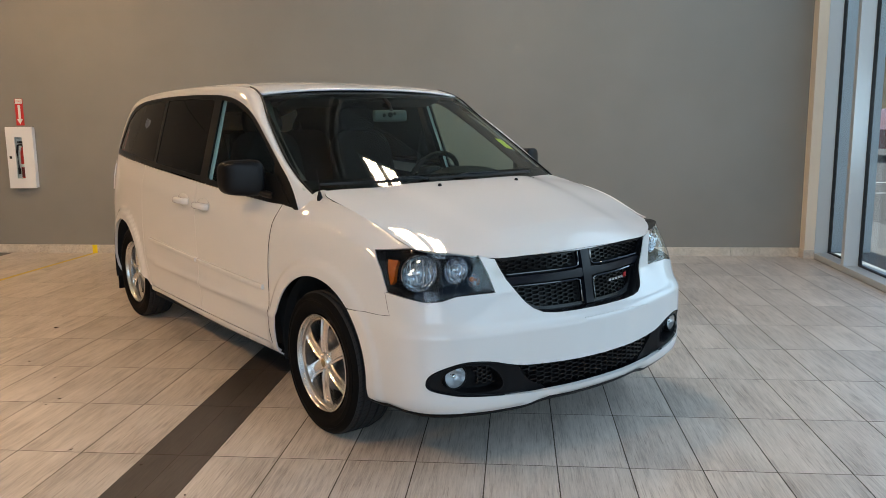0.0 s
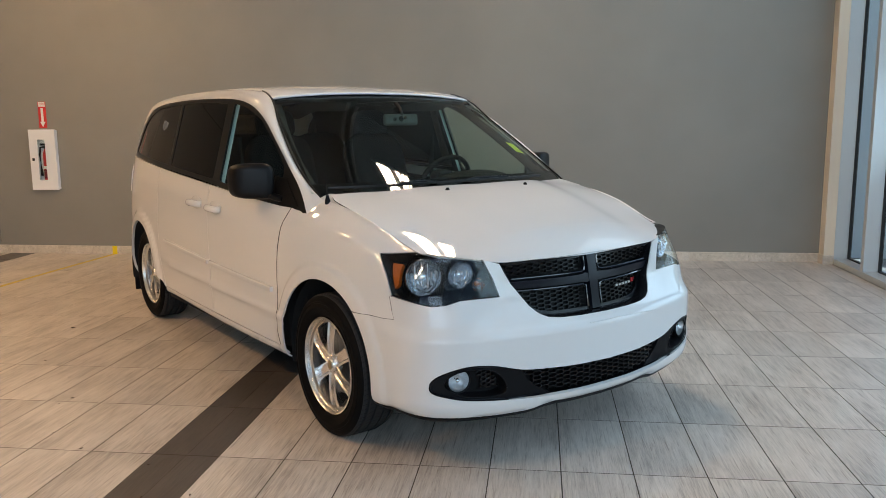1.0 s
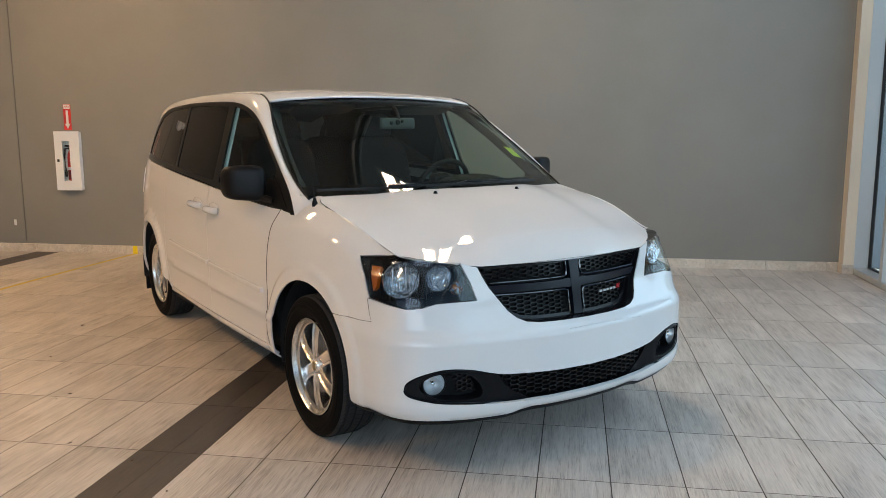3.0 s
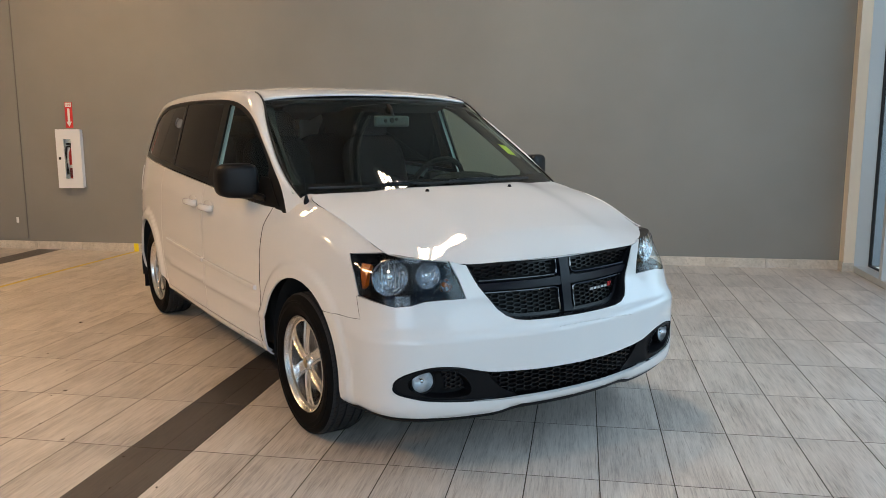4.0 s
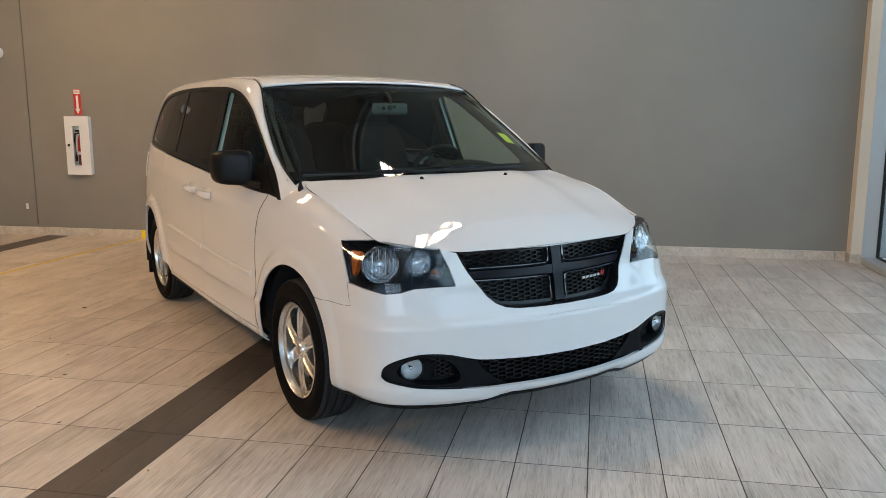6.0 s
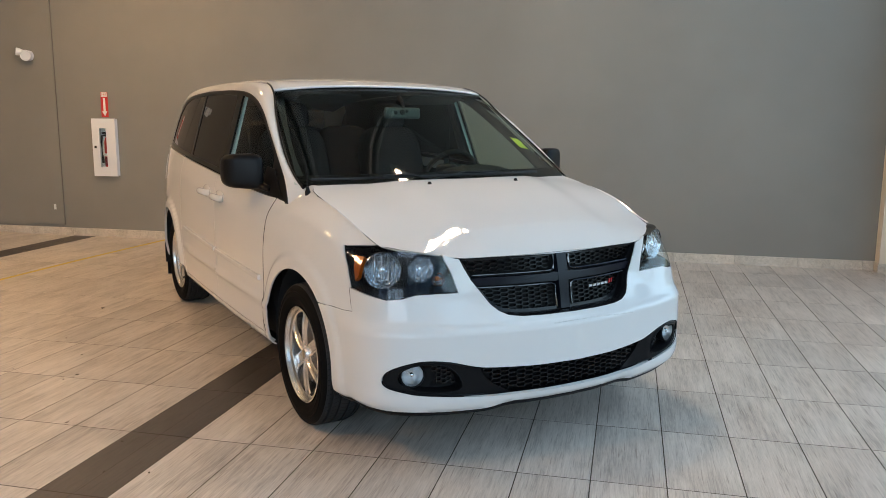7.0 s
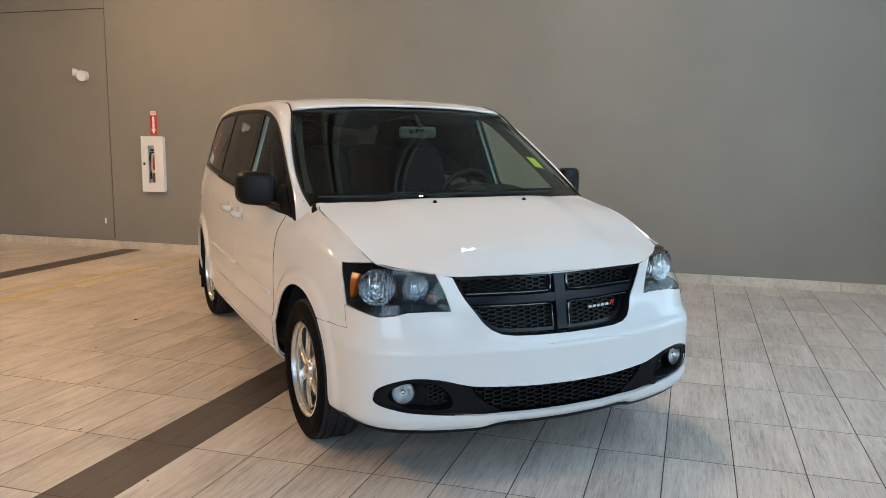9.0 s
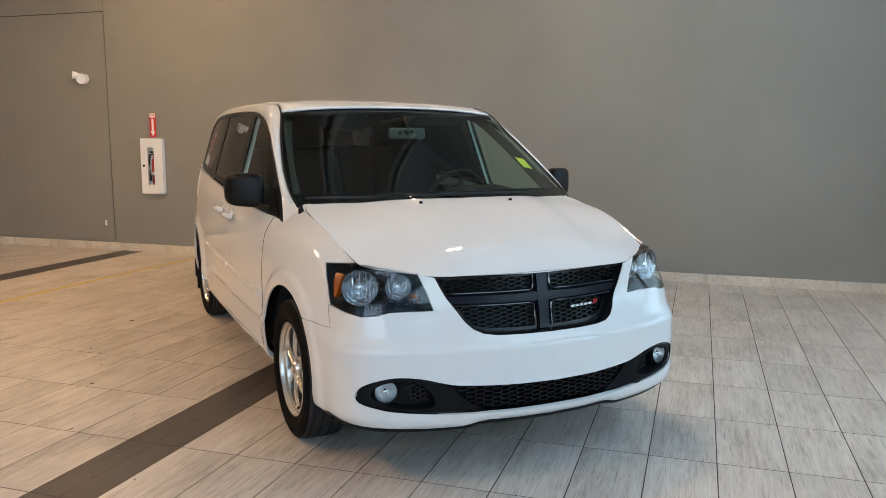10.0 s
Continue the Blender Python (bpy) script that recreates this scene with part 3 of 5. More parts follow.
def grow(loop, d):
    """The loop widened by d, for gaps."""
    a = np.array(loop)
    c = np.cross(a - np.roll(a, 1, 0), np.roll(a, -1, 0) - a).sum()
    out = []
    for i in range(len(a)):
        e1, e2 = a[i] - a[i - 1], a[(i + 1) % len(a)] - a[i]
        n1 = np.array([e1[1], -e1[0]]) / (np.hypot(*e1) + 1e-9)
        n2 = np.array([e2[1], -e2[0]]) / (np.hypot(*e2) + 1e-9)
        n = n1 + n2
        n /= max(np.hypot(*n), 0.4)
        s = 1 if np.sum(a[:, 0] * np.roll(a[:, 1], -1) - np.roll(a[:, 0], -1) * a[:, 1]) > 0 else -1
        out.append(tuple(a[i] + s * d * n))
    return out


GAP = 0.003
USEAM = u_x(.562)
# front bumper skin, one piece over the nose
right_edge = low_line(0.0, u_x(.425), 24) + arch_line(0, -12, 47.5, 22) + [(u_x(.40), .662), (u_x(.50), .660), (USEAM, .664), (u_x(.545), .690), (u_x(.52), .758)]
lamp_low = grow(LAMP, GAP)
lamp_part = [lamp_low[k] for k in (13, 12, 11, 10, 9, 8, 7, 6, 5)]
half = right_edge + lamp_part + [(.560, .893)] + [(u, z) for u, z in grow(GRILLE_HALF, 0.0)]
outline = half[:-1] + [half[-1]] + mirror_line(half[::-1])[1:-1]
LOWER_S = [tuple(p) for p in catmull(LOWER_HALF, 4)]
low_hole = LOWER_S + mirror_line(LOWER_S[::-1])[1:-1]


def nose(u, z):
    return flank(u, z)


bumper = panel("front_bumper", nose, outline, M_PAINT, van, holes=[low_hole], step=0.019, thick=0.02, label="glossy white front bumper")

# shallow fold of the bare plate field
fold = [flank(u_y(y), .600 - .012 * (y / .3) ** 2 + .004) if y >= 0 else flank(-u_y(-y), .600 - .012 * (y / .3) ** 2 + .004) for y in np.linspace(-.12, .36, 30)]
tube("plate_fold", [(x - .0006, y, z) for x, y, z in fold], .0022, M_PAINT, bumper, 6)

# black lower valance under the bumper
val = []
for u, z in [(s * u, ROWZ[0](u)) for s, us in ((-1, np.linspace(u_x(.40), 0, 30)), (1, np.linspace(0.03, u_x(.40), 30))) for u in us]:
    p = flank(u, z + 0.012)
    n = plan_inward(abs(u))
    ny = n[1] * (1 if u >= 0 else -1)
    val.append([(p[0] + n[0] * d, p[1] + ny * d, p[2] - e) for d, e in ((.012, .0), (.016, .016), (.034, .032), (.12, .040))])
loft("lower_valance", val, M_PLASTIC, van, "matt black plastic lip under the bumper")

# --- hood ---
def softened_x(knots, width=0.035):
    f = pchip(knots)
    a, b = knots[0][0], knots[-1][0]
    xs = np.linspace(a - .15, b + .15, 1600)
    va, vb = (f(a + .01) - f(a)) / .01, (f(b) - f(b - .01)) / .01
    v = np.array([f(x) if a <= x <= b else f(a) + va * (x - a) if x < a else f(b) + vb * (x - b) for x in xs])
    d = xs[1] - xs[0]
    m = int(3 * width / d)
    w = np.exp(-0.5 * (np.arange(-m, m + 1) * d / width) ** 2)
    v2 = np.convolve(np.pad(v, m, mode="reflect", reflect_type="odd"), w / w.sum(), "valid")
    return lambda x: float(np.interp(x, xs, v2))


HOOD_C = softened_x([(-.15, 1.184), (0.0, 1.166), (.10, 1.147), (.30, 1.100), (.50, 1.042), (.62, 1.002), (.68, .977), (.72, .954), (.77, .923), (.822, .889), (.86, .864)])
HOOD_E = softened_x([(-.15, 1.150), (-.10, 1.138), (0.0, 1.117), (.10, 1.097), (.20, 1.073), (.30, 1.043), (.40, 1.004), (.50, .963), (.57, .936), (.63, .914), (.68, .897), (.735, .8795), (.78, .865), (.86, .838)])


def hood_z(x, y):
    c, e = HOOD_C(x), HOOD_E(x)
    w = abs(y) / 0.79
    z = c - (c - e) * w ** 2.3
    crease = 0.40 + 0.10 * (0.8 - x)
    d = (abs(y) - crease) / 0.07
    return z + 0.015 * (1 - math.tanh(d)) * min(1, max(0, (0.84 - x) / 0.2)) * 0.5 - 0.008


HOOD_Y = pchip([(-.16, .785), (-.08, .818), (.0, .8205), (.1, .8215), (.2, .8195), (.3, .8125), (.4, .7985), (.48, .7845), (.56, .772)])
HOOD_F = pchip([(0, .822), (.2, .812), (.35, .799), (.49, .777), (.58, .735), (.66, .682), (.72, .632), (.768, .568)])
HOOD_R = pchip([(0, .032), (.225, .013), (.445, -.027), (.611, -.105), (.70, -.138), (.80, -.160)])


def hood(x, y):
    return (x, y, hood_z(x, y))


ys = list(np.linspace(-.765, .765, 33))
front = [(HOOD_F(abs(y)), y) for y in ys]
left_side = [(x, HOOD_Y(x)) for x in np.linspace(.52, -.135, 16)]
back = [(HOOD_R(abs(y)), y) for y in np.linspace(.785, -.785, 25)]
hood_ob = panel("hood", hood, [tuple(p) for p in front + left_side + back + [(x, -y) for x, y in left_side[::-1]]], M_PAINT, van, step=0.017, thick=0.003, label="glossy white hood with shallow creases")

# dark tube added for the shaded gap between hood and fender
for sg in (1, -1):
    tube("hood_gap_shade", [(x, sg * (HOOD_Y(x) + .001), hood_z(x, HOOD_Y(x)) - .0012) for x in np.linspace(.54, -.125, 24)], .0018, M_GAPSHADE, hood_ob, 6)

# --- side skins ---
BELT = pchip([(-3.7, 1.280), (-3.14, 1.252), (-2.33, 1.203), (-1.65, 1.163), (-1.26, 1.133), (-.76, 1.100), (-.45, 1.082), (-.26, 1.066)])


def belt_line(x0, x1, n=20):
    return [(u_x(x), min(BELT(x), ROWZ[7](u_x(x)))) for x in np.linspace(x0, x1, n + 1)]


def seam_line(points):
    return [(u_x(x), z) for x, z in points]


DOOR_F = [(-.36, 1.073), (-.405, .95), (-.434, .80), (-.446, .66), (-.448, .52), (-.442, .42), (-.430, .354)]
for fn, flip in SIDES:
    f = dict(flip=flip)
    # fender: from the lamp and the bumper seam to the door
    fender = top_line(u_x(.585), u_x(-.15), 26, 0.001) + [(u_x(-.22), 1.098), (u_x(-.28), 1.074)] + seam_line([(x + GAP, z) for x, z in DOOR_F]) + [(u_x(-.424), .325), (u_x(-.418), .292)] + arch_line(0, 188.5, 48.5, 40) + [(u_x(.40), .6638), (u_x(.50), .6618), (u_x(.5603), .6655), (u_x(.5436), .6915), (u_x(.5184), .7590)] + [lamp_low[k] for k in (14, 15, 0, 1)]
    panel("fender", fn, fender, M_PAINT, van, step=0.015, thick=0.008, **f)
    # front door below the belt
    fd = seam_line([(x - GAP, z) for x, z in DOOR_F]) + [(u_x(x), .352 + .010 * (-x - .36)) for x in np.linspace(-.52, -1.38, 10)] + [(u_x(-1.395), .60), (u_x(-1.40), .90)] + belt_line(-1.40, -.38, 14)
    door = panel("front_door", fn, fd, M_PAINT, van, step=0.024, thick=0.018, **f)
    sd = [(u_x(-1.405), .90), (u_x(-1.400), .60), (u_x(-1.385), .364)] + [(u_x(x), .352 + .010 * (-x - .36)) for x in np.linspace(-1.5, -2.36, 9)] + [(u_x(x), z) for x, z in ((-2.40, .44), (-2.46, .56), (-2.47, .80), (-2.44, 1.0))] + belt_line(-2.42, -1.405, 12)
    slide = panel("sliding_door", fn, sd, M_PAINT, van, step=0.025, thick=0.018, **f)
    qp = [(u_x(x), z) for x, z in ((-2.425, 1.18), (-2.445, 1.0), (-2.475, .80), (-2.465, .56), (-2.405, .44), (-2.38, .36))] + arch_line(1, 0, 180, 40)[2:] + [(u_x(-3.38), .30)] + low_line(u_x(-3.40), ULAST, 26) + top_line(ULAST, u_x(-3.40), 20) + belt_line(-3.38, -2.43, 12)
    panel("rear_quarter", fn, qp, M_PAINT, van, step=0.026, thick=0.018, **f)
    sill = [(u_x(x), .346 + .010 * (-x - .36)) for x in np.linspace(-.432, -2.36, 24)] + low_line(u_x(-2.40), u_x(-.424), 24)
    panel("rocker_sill", fn, sill, M_PAINT, van, step=0.03, thick=0.02, **f)
    s = -1 if flip else 1
    # dark tubes added for the shaded gaps of the front door and the bumper
    gap_run = [tuple(p) for p in catmull([(u_x(x), z) for x, z in DOOR_F], 5)]
    tube("door_gap_shade", [fn(u, z) for u, z in gap_run], .0016, M_GAPSHADE, door, 6)
    tube("bumper_gap_shade", [fn(u, z) for u, z in [(u_x(.30), .6625), (u_x(.40), .6628), (u_x(.50), .6608), (u_x(.5612), .6645), (u_x(.544), .691), (u_x(.519), .757)]], .0009, M_GAPSHADE, van, 6)
    # rub strips and handles belong to the doors
    def strip(x0, x1, z0, z1, owner):
        rows = []
        for x in [x0, x0 + .005] + list(np.linspace(x0 + .03, x1 - .03, 18)) + [x1 - .005, x1]:
            t = (x - x0) / (x1 - x0)
            rise = -.15 if x in (x0, x1) else 1.6
            u = u_x(x)
            zz = z0 + (z1 - z0) * t
            row = []
            for dz, o in ((-.0140, -.001), (-.0136, .0095), (-.004, .0105), (.008, .0100), (.0125, .0075), (.0145, -.001)):
                p = Vector(fn(u, zz + dz))
                row.append((p.x, p.y + s * o * rise, p.z))
            rows.append(row)
        smooth_by_angle(loft("rub_strip", rows, M_PAINT, owner), 30)
    strip(-1.385, -.50, .668, .638, door)
    strip(-2.30, -1.41, .703, .669, slide)
    for hx, hz, owner in ((-1.585, 1.022, slide), (-1.265, 1.010, door)):
        y = abs(fn(u_x(hx), hz)[1])
        cup = bmesh.new()
        bmesh.ops.create_uvsphere(cup, u_segments=20, v_segments=10, radius=1.0, matrix=Matrix.Translation((hx, s * (y - 0.001), hz)) @ Matrix.Diagonal((.098, .009, .042, 1)))
        handle = smooth_by_angle(part("handle_cup", cup, M_PAINT, owner), 40)
        grip = [(hx + dx, s * (y + dy), hz + dz) for dx, dy, dz in ((-.088, .004, -.004), (-.075, .026, -.002), (-.04, .040, .001), (0.0, .043, .002), (.04, .040, .001), (.075, .028, -.002), (.088, .004, -.004))]
        tube("door_handle", [tuple(p) for p in catmull(grip, 4)], .0165, M_PAINT, owner, 10, "white pull handle", flat=1.25)

M_TAIL = shader("tail_lamp_frame", (.70, .67, .64), .2, Coat_Weight=1.0)
M_TAILIN = shader("tail_lamp_inner", (.34, .30, .28), .25, Coat_Weight=1.0)
for fn, flip in SIDES:
    tl = panel("tail_lamp", fn, [(5.10, 1.188), (5.20, 1.205), (5.29, 1.175), (5.31, .99), (5.10, .985), (5.09, 1.09)], M_TAIL, van, step=.03, thick=.02, offset=.005, flip=flip, label="pale upright tail lamp")
    panel("tail_lens", fn, [(5.135, 1.165), (5.20, 1.175), (5.262, 1.155), (5.275, 1.02), (5.135, 1.015)], M_TAILIN, tl, step=.03, thick=.01, offset=.008, flip=flip)

# body skin between hood, fender and windshield pillar
for s in (1, -1):
    rows = []
    for x in np.linspace(-.03, -.27, 13):
        lift = -.10 * (x + .14)
        rows.append([(x, s * .765, hood_z(x, .765) - .008), (x, s * .785, min(hood_z(x, .785) - .006, 1.139 + lift)), (x, s * .806, 1.128 + lift), (x, s * .828, 1.114 + lift), (x, s * .865, 1.086 + lift)])
    smooth_by_angle(loft("cowl_corner", rows, M_PAINT, van, "white body corner under the aerial"), 60)

# near-black shell added inside the skins, standing in for shade behind the joints
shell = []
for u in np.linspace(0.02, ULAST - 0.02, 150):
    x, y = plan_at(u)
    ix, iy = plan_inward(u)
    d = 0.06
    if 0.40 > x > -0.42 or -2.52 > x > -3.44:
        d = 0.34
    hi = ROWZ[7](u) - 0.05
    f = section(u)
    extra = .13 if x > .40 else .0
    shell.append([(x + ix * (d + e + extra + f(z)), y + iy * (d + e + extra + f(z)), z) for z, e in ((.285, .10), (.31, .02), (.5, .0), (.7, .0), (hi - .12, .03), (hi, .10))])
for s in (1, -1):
    loft("shade_shell", [[(x, s * y, z) for x, y, z in r] for r in shell], M_SHADED, van)
# underbody pans, the wide ones added to keep light off the floor beneath
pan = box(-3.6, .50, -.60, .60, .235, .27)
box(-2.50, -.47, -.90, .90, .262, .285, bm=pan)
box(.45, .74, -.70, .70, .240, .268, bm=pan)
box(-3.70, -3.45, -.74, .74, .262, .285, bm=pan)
part("underbody", pan, M_SHADED, van, "dark underbody")

# wheel housings, their shade already in the near-black colour
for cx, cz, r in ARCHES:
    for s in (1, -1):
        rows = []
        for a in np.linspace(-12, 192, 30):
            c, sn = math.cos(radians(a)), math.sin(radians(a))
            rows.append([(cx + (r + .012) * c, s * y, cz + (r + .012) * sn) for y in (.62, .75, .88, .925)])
        loft("wheel_housing", rows, M_SHADED, van)
        from_data("housing_wall", [(cx + k * .55, s * .615, z) for k, z in ((-1, .2), (1, .2), (1, .85), (-1, .85))], [(0, 1, 2, 3)], M_SHADED, van)

# --- upper body ---
GBASE = pchip([(-3.75, .80), (-3.5, .865), (-3.2, .908), (-2.6, .943), (-1.9, .953), (-1.3, .952), (-.8, .942), (-.45, .922), (-.2, .895)])


def cabin(x, z):
    """The leaning plane of the side windows, y > 0."""
    return (x, GBASE(x) - 0.31 * (z - 1.08), z)


def cabin_r(x, z):
    p = cabin(x, z)
    return (p[0], -p[1], p[2])


# outer edge of the side windows, from the pillar's foot over the roof to the tail
EDGE_A = catmull([(-.150, .985), (-.320, 1.165), (-.495, 1.285), (-.655, 1.388), (-.885, 1.524), (-1.13, 1.613), (-1.45, 1.656), (-2.0, 1.672), (-2.5, 1.672), (-2.95, 1.655), (-3.20, 1.615), (-3.36, 1.54), (-3.48, 1.42), (-3.56, 1.285)], 8)
# edge of windshield and roof beside it
EDGE_B = catmull([(-.060, .815, 1.060), (-.255, .842, 1.162), (-.445, .834, 1.272), (-.62, .806, 1.385), (-.81, .764, 1.512), (-.99, .718, 1.640), (-1.25, .690, 1.700), (-1.8, .682, 1.722), (-2.45, .680, 1.724), (-3.0, .672, 1.704), (-3.35, .655, 1.668), (-3.55, .64, 1.60), (-3.68, .655, 1.46), (-3.70, .665, 1.27)], 8)
ROOF_E = EDGE_B[8 * 5:8 * 11 + 1]
PILLAR_NX = pchip([(-3.6, -.5), (-3.2, -.1), (-2.6, .0), (-1.4, .0), (-.7, .25), (0, .25)])
PILLAR_NY = pchip([(-3.6, .7), (-3.0, .6), (-1.6, .6), (-.7, .75), (0, .75)])
PILLAR_NZ = pchip([(-3.6, .4), (-3.0, .8), (-1.5, .8), (-.7, .6), (0, .6)])
for s in (1, -1):
    rows = []
    for i, ((ax, az), b) in enumerate(zip(EDGE_A, EDGE_B)):
        a = np.array(cabin(ax, az))
        swell = 0.012 * min(1, max(0, (i - 3) / 14)) + 0.012 * min(1, max(0, (i - 34) / 14))
        nrm = np.array((PILLAR_NX(ax), PILLAR_NY(ax), PILLAR_NZ(ax)))
        row = []
        for t in np.linspace(0, 1, 9):
            p = a * (1 - t) + b * t + nrm * swell * math.sin(math.pi * t) ** 0.9
            row.append((p[0], s * p[1], p[2]))
        # return edges
        rows.append([(row[0][0], s * (abs(row[0][1]) - .012), row[0][2])] + row + [(row[-1][0] - .012, row[-1][1] * .985, row[-1][2] - .012)])
    smooth_by_angle(loft("pillar_and_roof_rail", rows, M_PAINT, van, "white roof pillar and rail"), 60)
    tube("windshield_moulding", [(b[0] + .004, s * (b[1] - .004), b[2] + .003) for b in EDGE_B[6:47]], .0055, M_TRIMBLACK, van, 8, "black windshield moulding")

# roof
ROOF_C = pchip([(-3.62, 1.605), (-3.4, 1.668), (-3.0, 1.722), (-2.4, 1.752), (-1.7, 1.752), (-1.3, 1.728), (-1.05, 1.690), (-.94, 1.664)])
rows = []
for b in ROOF_E:
    x0, y0, z0 = b
    row = []
    lead = 0.05 * max(0, min(1, (x0 + 1.25) / 0.26))
    for t in np.linspace(-1, 1, 25):
        x = x0 + lead * (1 - t * t)
        row.append((x, t * y0, z0 + (ROOF_C(x0) - z0) * (1 - abs(t) ** 2.6)))
    rows.append(row)
roof = smooth_by_angle(loft("roof", rows, M_PAINT, van, "white roof panel", thick=0.01), 60)
for s in (1, -1):
    rail = [(x, s * .575, ROOF_C(x) - .034 + .012 * min(1, (x + 3.0) / .15, (-1.55 - x) / .15)) for x in np.linspace(-1.56, -2.99, 14)]
    tube("roof_rail", rail, .012, M_PAINT, roof, 8, "low white roof rail", flat=.8)


# tail: glass and gate above the belt
tail = []
for k in range(8 * 10, len(EDGE_B)):
    x0, y0, z0 = EDGE_B[k]
    tail.append([(x0 - 0.10 * (1 - t * t), t * y0, z0) for t in np.linspace(-1, 1, 17)])
loft("tailgate_glass", tail, M_PRIVACY, van, "dark rear window")
from_data("tailgate_shelf", [(-3.72, -.66, 1.268), (-3.72, .66, 1.268), (-3.80, .5, 1.262), (-3.80, -.5, 1.262)], [(0, 1, 2, 3)], M_PAINT, van)

# windshield, framed in black
def shield(y, t):
    """y across, from -1 to 1; t from foot 0 to head 1."""
    xb, xt = 0.005 - 0.262 * abs(y) ** 2.3, -.942 - .052 * y * y
    zb, zt = 1.168 - 0.012 * y * y, 1.664 - 0.026 * y * y
    yy = y * (0.855 - 0.134 * t)
    bow = 0.006 * math.sin(math.pi * t) * (1 - 0.75 * y * y)
    k = t
    return (xb + (xt - xb) * k + bow * 0.5, yy, zb + (zt - zb) * k + bow)


def shield_loop(m0, m1, side, n=22):
    a = [(-1 + side + (2 - 2 * side) * i / n, m0) for i in range(n + 1)]
    b = [(1 - side - (2 - 2 * side) * i / n, 1 - m1) for i in range(n + 1)]
    return a + b


outer = shield_loop(-.02, .0, .0)
inner = shield_loop(.075, .055, .018)


def shield_m(p, q):
    return shield(p / 0.8, q / 0.7)


def as_m(loop):
    return [(p * 0.8, q * 0.7) for p, q in loop]


windshield = panel("windshield", shield_m, as_m(outer), M_WINDSHIELD, van, step=0.05, thick=0.005, label="dark tinted windshield", rim=False)
panel("frit_border", shield_m, as_m(outer), M_FRIT, windshield, holes=[as_m(inner)], step=0.04, offset=-0.006, label="black border of the windshield", rim=False)

# cowl panel between hood and glass
rows = []
for y in np.linspace(-1, 1, 31):
    a = shield(y, -.03)
    r = (HOOD_R(abs(y * .80)) - .018, y * .80, hood_z(HOOD_R(abs(y * .80)), y * .80) - .016)
    f = (HOOD_R(abs(y * .80)) + .05, y * .80, r[2] - .05)
    rows.append([(a[0] - .02, a[1], a[2] + .004), ((a[0] + r[0]) / 2, (a[1] + r[1]) / 2, min(a[2], r[2]) - .016), r, f])
loft("cowl", rows, M_PLASTIC, van, "black plastic cowl under the wipers")

# sticker inside the glass
def on_shield(px, q, d=-.008):
    return Vector(shield(px, q)) + Vector((.42, 0, .9)) * d


stick = [on_shield(.795, .315), on_shield(.878, .295), on_shield(.888, .415), on_shield(.805, .435)]
st = bmesh.new()
sv = [st.verts.new(p) for p in stick] + [st.verts.new(p + Vector((.0004, 0, .0009))) for p in stick]
st.faces.new(sv[:4]), st.faces.new(sv[4:][::-1])
for i in range(4):
    st.faces.new((sv[i], sv[(i + 1) % 4], sv[4 + (i + 1) % 4], sv[4 + i]))
part("windshield_sticker", st, M_STICKER, windshield, "yellow-green paper tag on the glass")

# wipers
for pts, arm in ((((-.03, -.765), (-.05, -.60), (-.045, -.45), (-.03, -.30)), (-.005, -.26)), (((-.03, -.26), (-.035, -.05), (-.05, .20), (-.10, .50)), (-.01, -.30))):
    line = []
    for x, y in pts:
        w = y / .83
        p = Vector(shield(w, -.004 if y < -.2 else .0))
        line.append((p.x + .014, p.y, p.z + .019))
    tube("wiper_blade", [tuple(p) for p in catmull(line, 6)], .0052, M_TRIMBLACK, van, 6, "black wiper blade", flat=1.5)
    mid = line[len(line) // 2]
    foot = (-.02, arm[1] + .1, 1.160)
    tube("wiper_arm", [foot, ((foot[0] + mid[0]) / 2, (foot[1] + mid[1]) / 2, max(foot[2], mid[2]) + .012), (mid[0] + .004, mid[1], mid[2] + .010)], .0065, M_TRIMBLACK, van, 6, "black wiper arm")

# washer jets and aerial
for y in (-.265, .262):
    jet = turned("washer_jet", [(.0, .012), (.006, .011), (.010, .004), (.012, -.002)], M_PLASTIC, hood_ob, Matrix.Translation((.092, y, hood_z(.092, y) + .001)), 12, "z", label="small black washer jet")
tube("aerial", [(-.125, -.834, 1.135), (-.129, -.834, 1.17), (-.142, -.834, 1.25)], .004, M_PLASTIC, van, 8, "thin black aerial", taper=.5)
turned("aerial_foot", [(.0, .026), (.007, .024), (.010, .008), (.014, .0), (.014, -.02)], M_PLASTIC, van, Matrix.Translation((-.123, -.834, 1.122)), 14, "z")

# --- side windows ---
def a_line(i0, i1):
    return [tuple(p) for p in EDGE_A[i0:i1]]


def shrink(loop, d):
    return grow(loop, -d)


def round_loop(loop, r=0.03, n=4):
    """Corners of a loop rounded."""
    out = []
    m = len(loop)
    for i in range(m):
        p0, p1, p2 = (np.array(loop[k % m]) for k in (i - 1, i, i + 1))
        a, b = p0 - p1, p2 - p1
        la, lb = np.hypot(*a), np.hypot(*b)
        ra, rb = min(r, la * .45), min(r, lb * .45)
        s, e = p1 + a / la * ra, p1 + b / lb * rb
        for t in np.linspace(0, 1, n + 1):
            out.append(tuple((1 - t) ** 2 * s + 2 * t * (1 - t) * p1 + t * t * e))
    return out


band = a_line(0, len(EDGE_A)) + [(x, BELT(x) - .004) for x in np.linspace(-3.52, -.27, 40)]
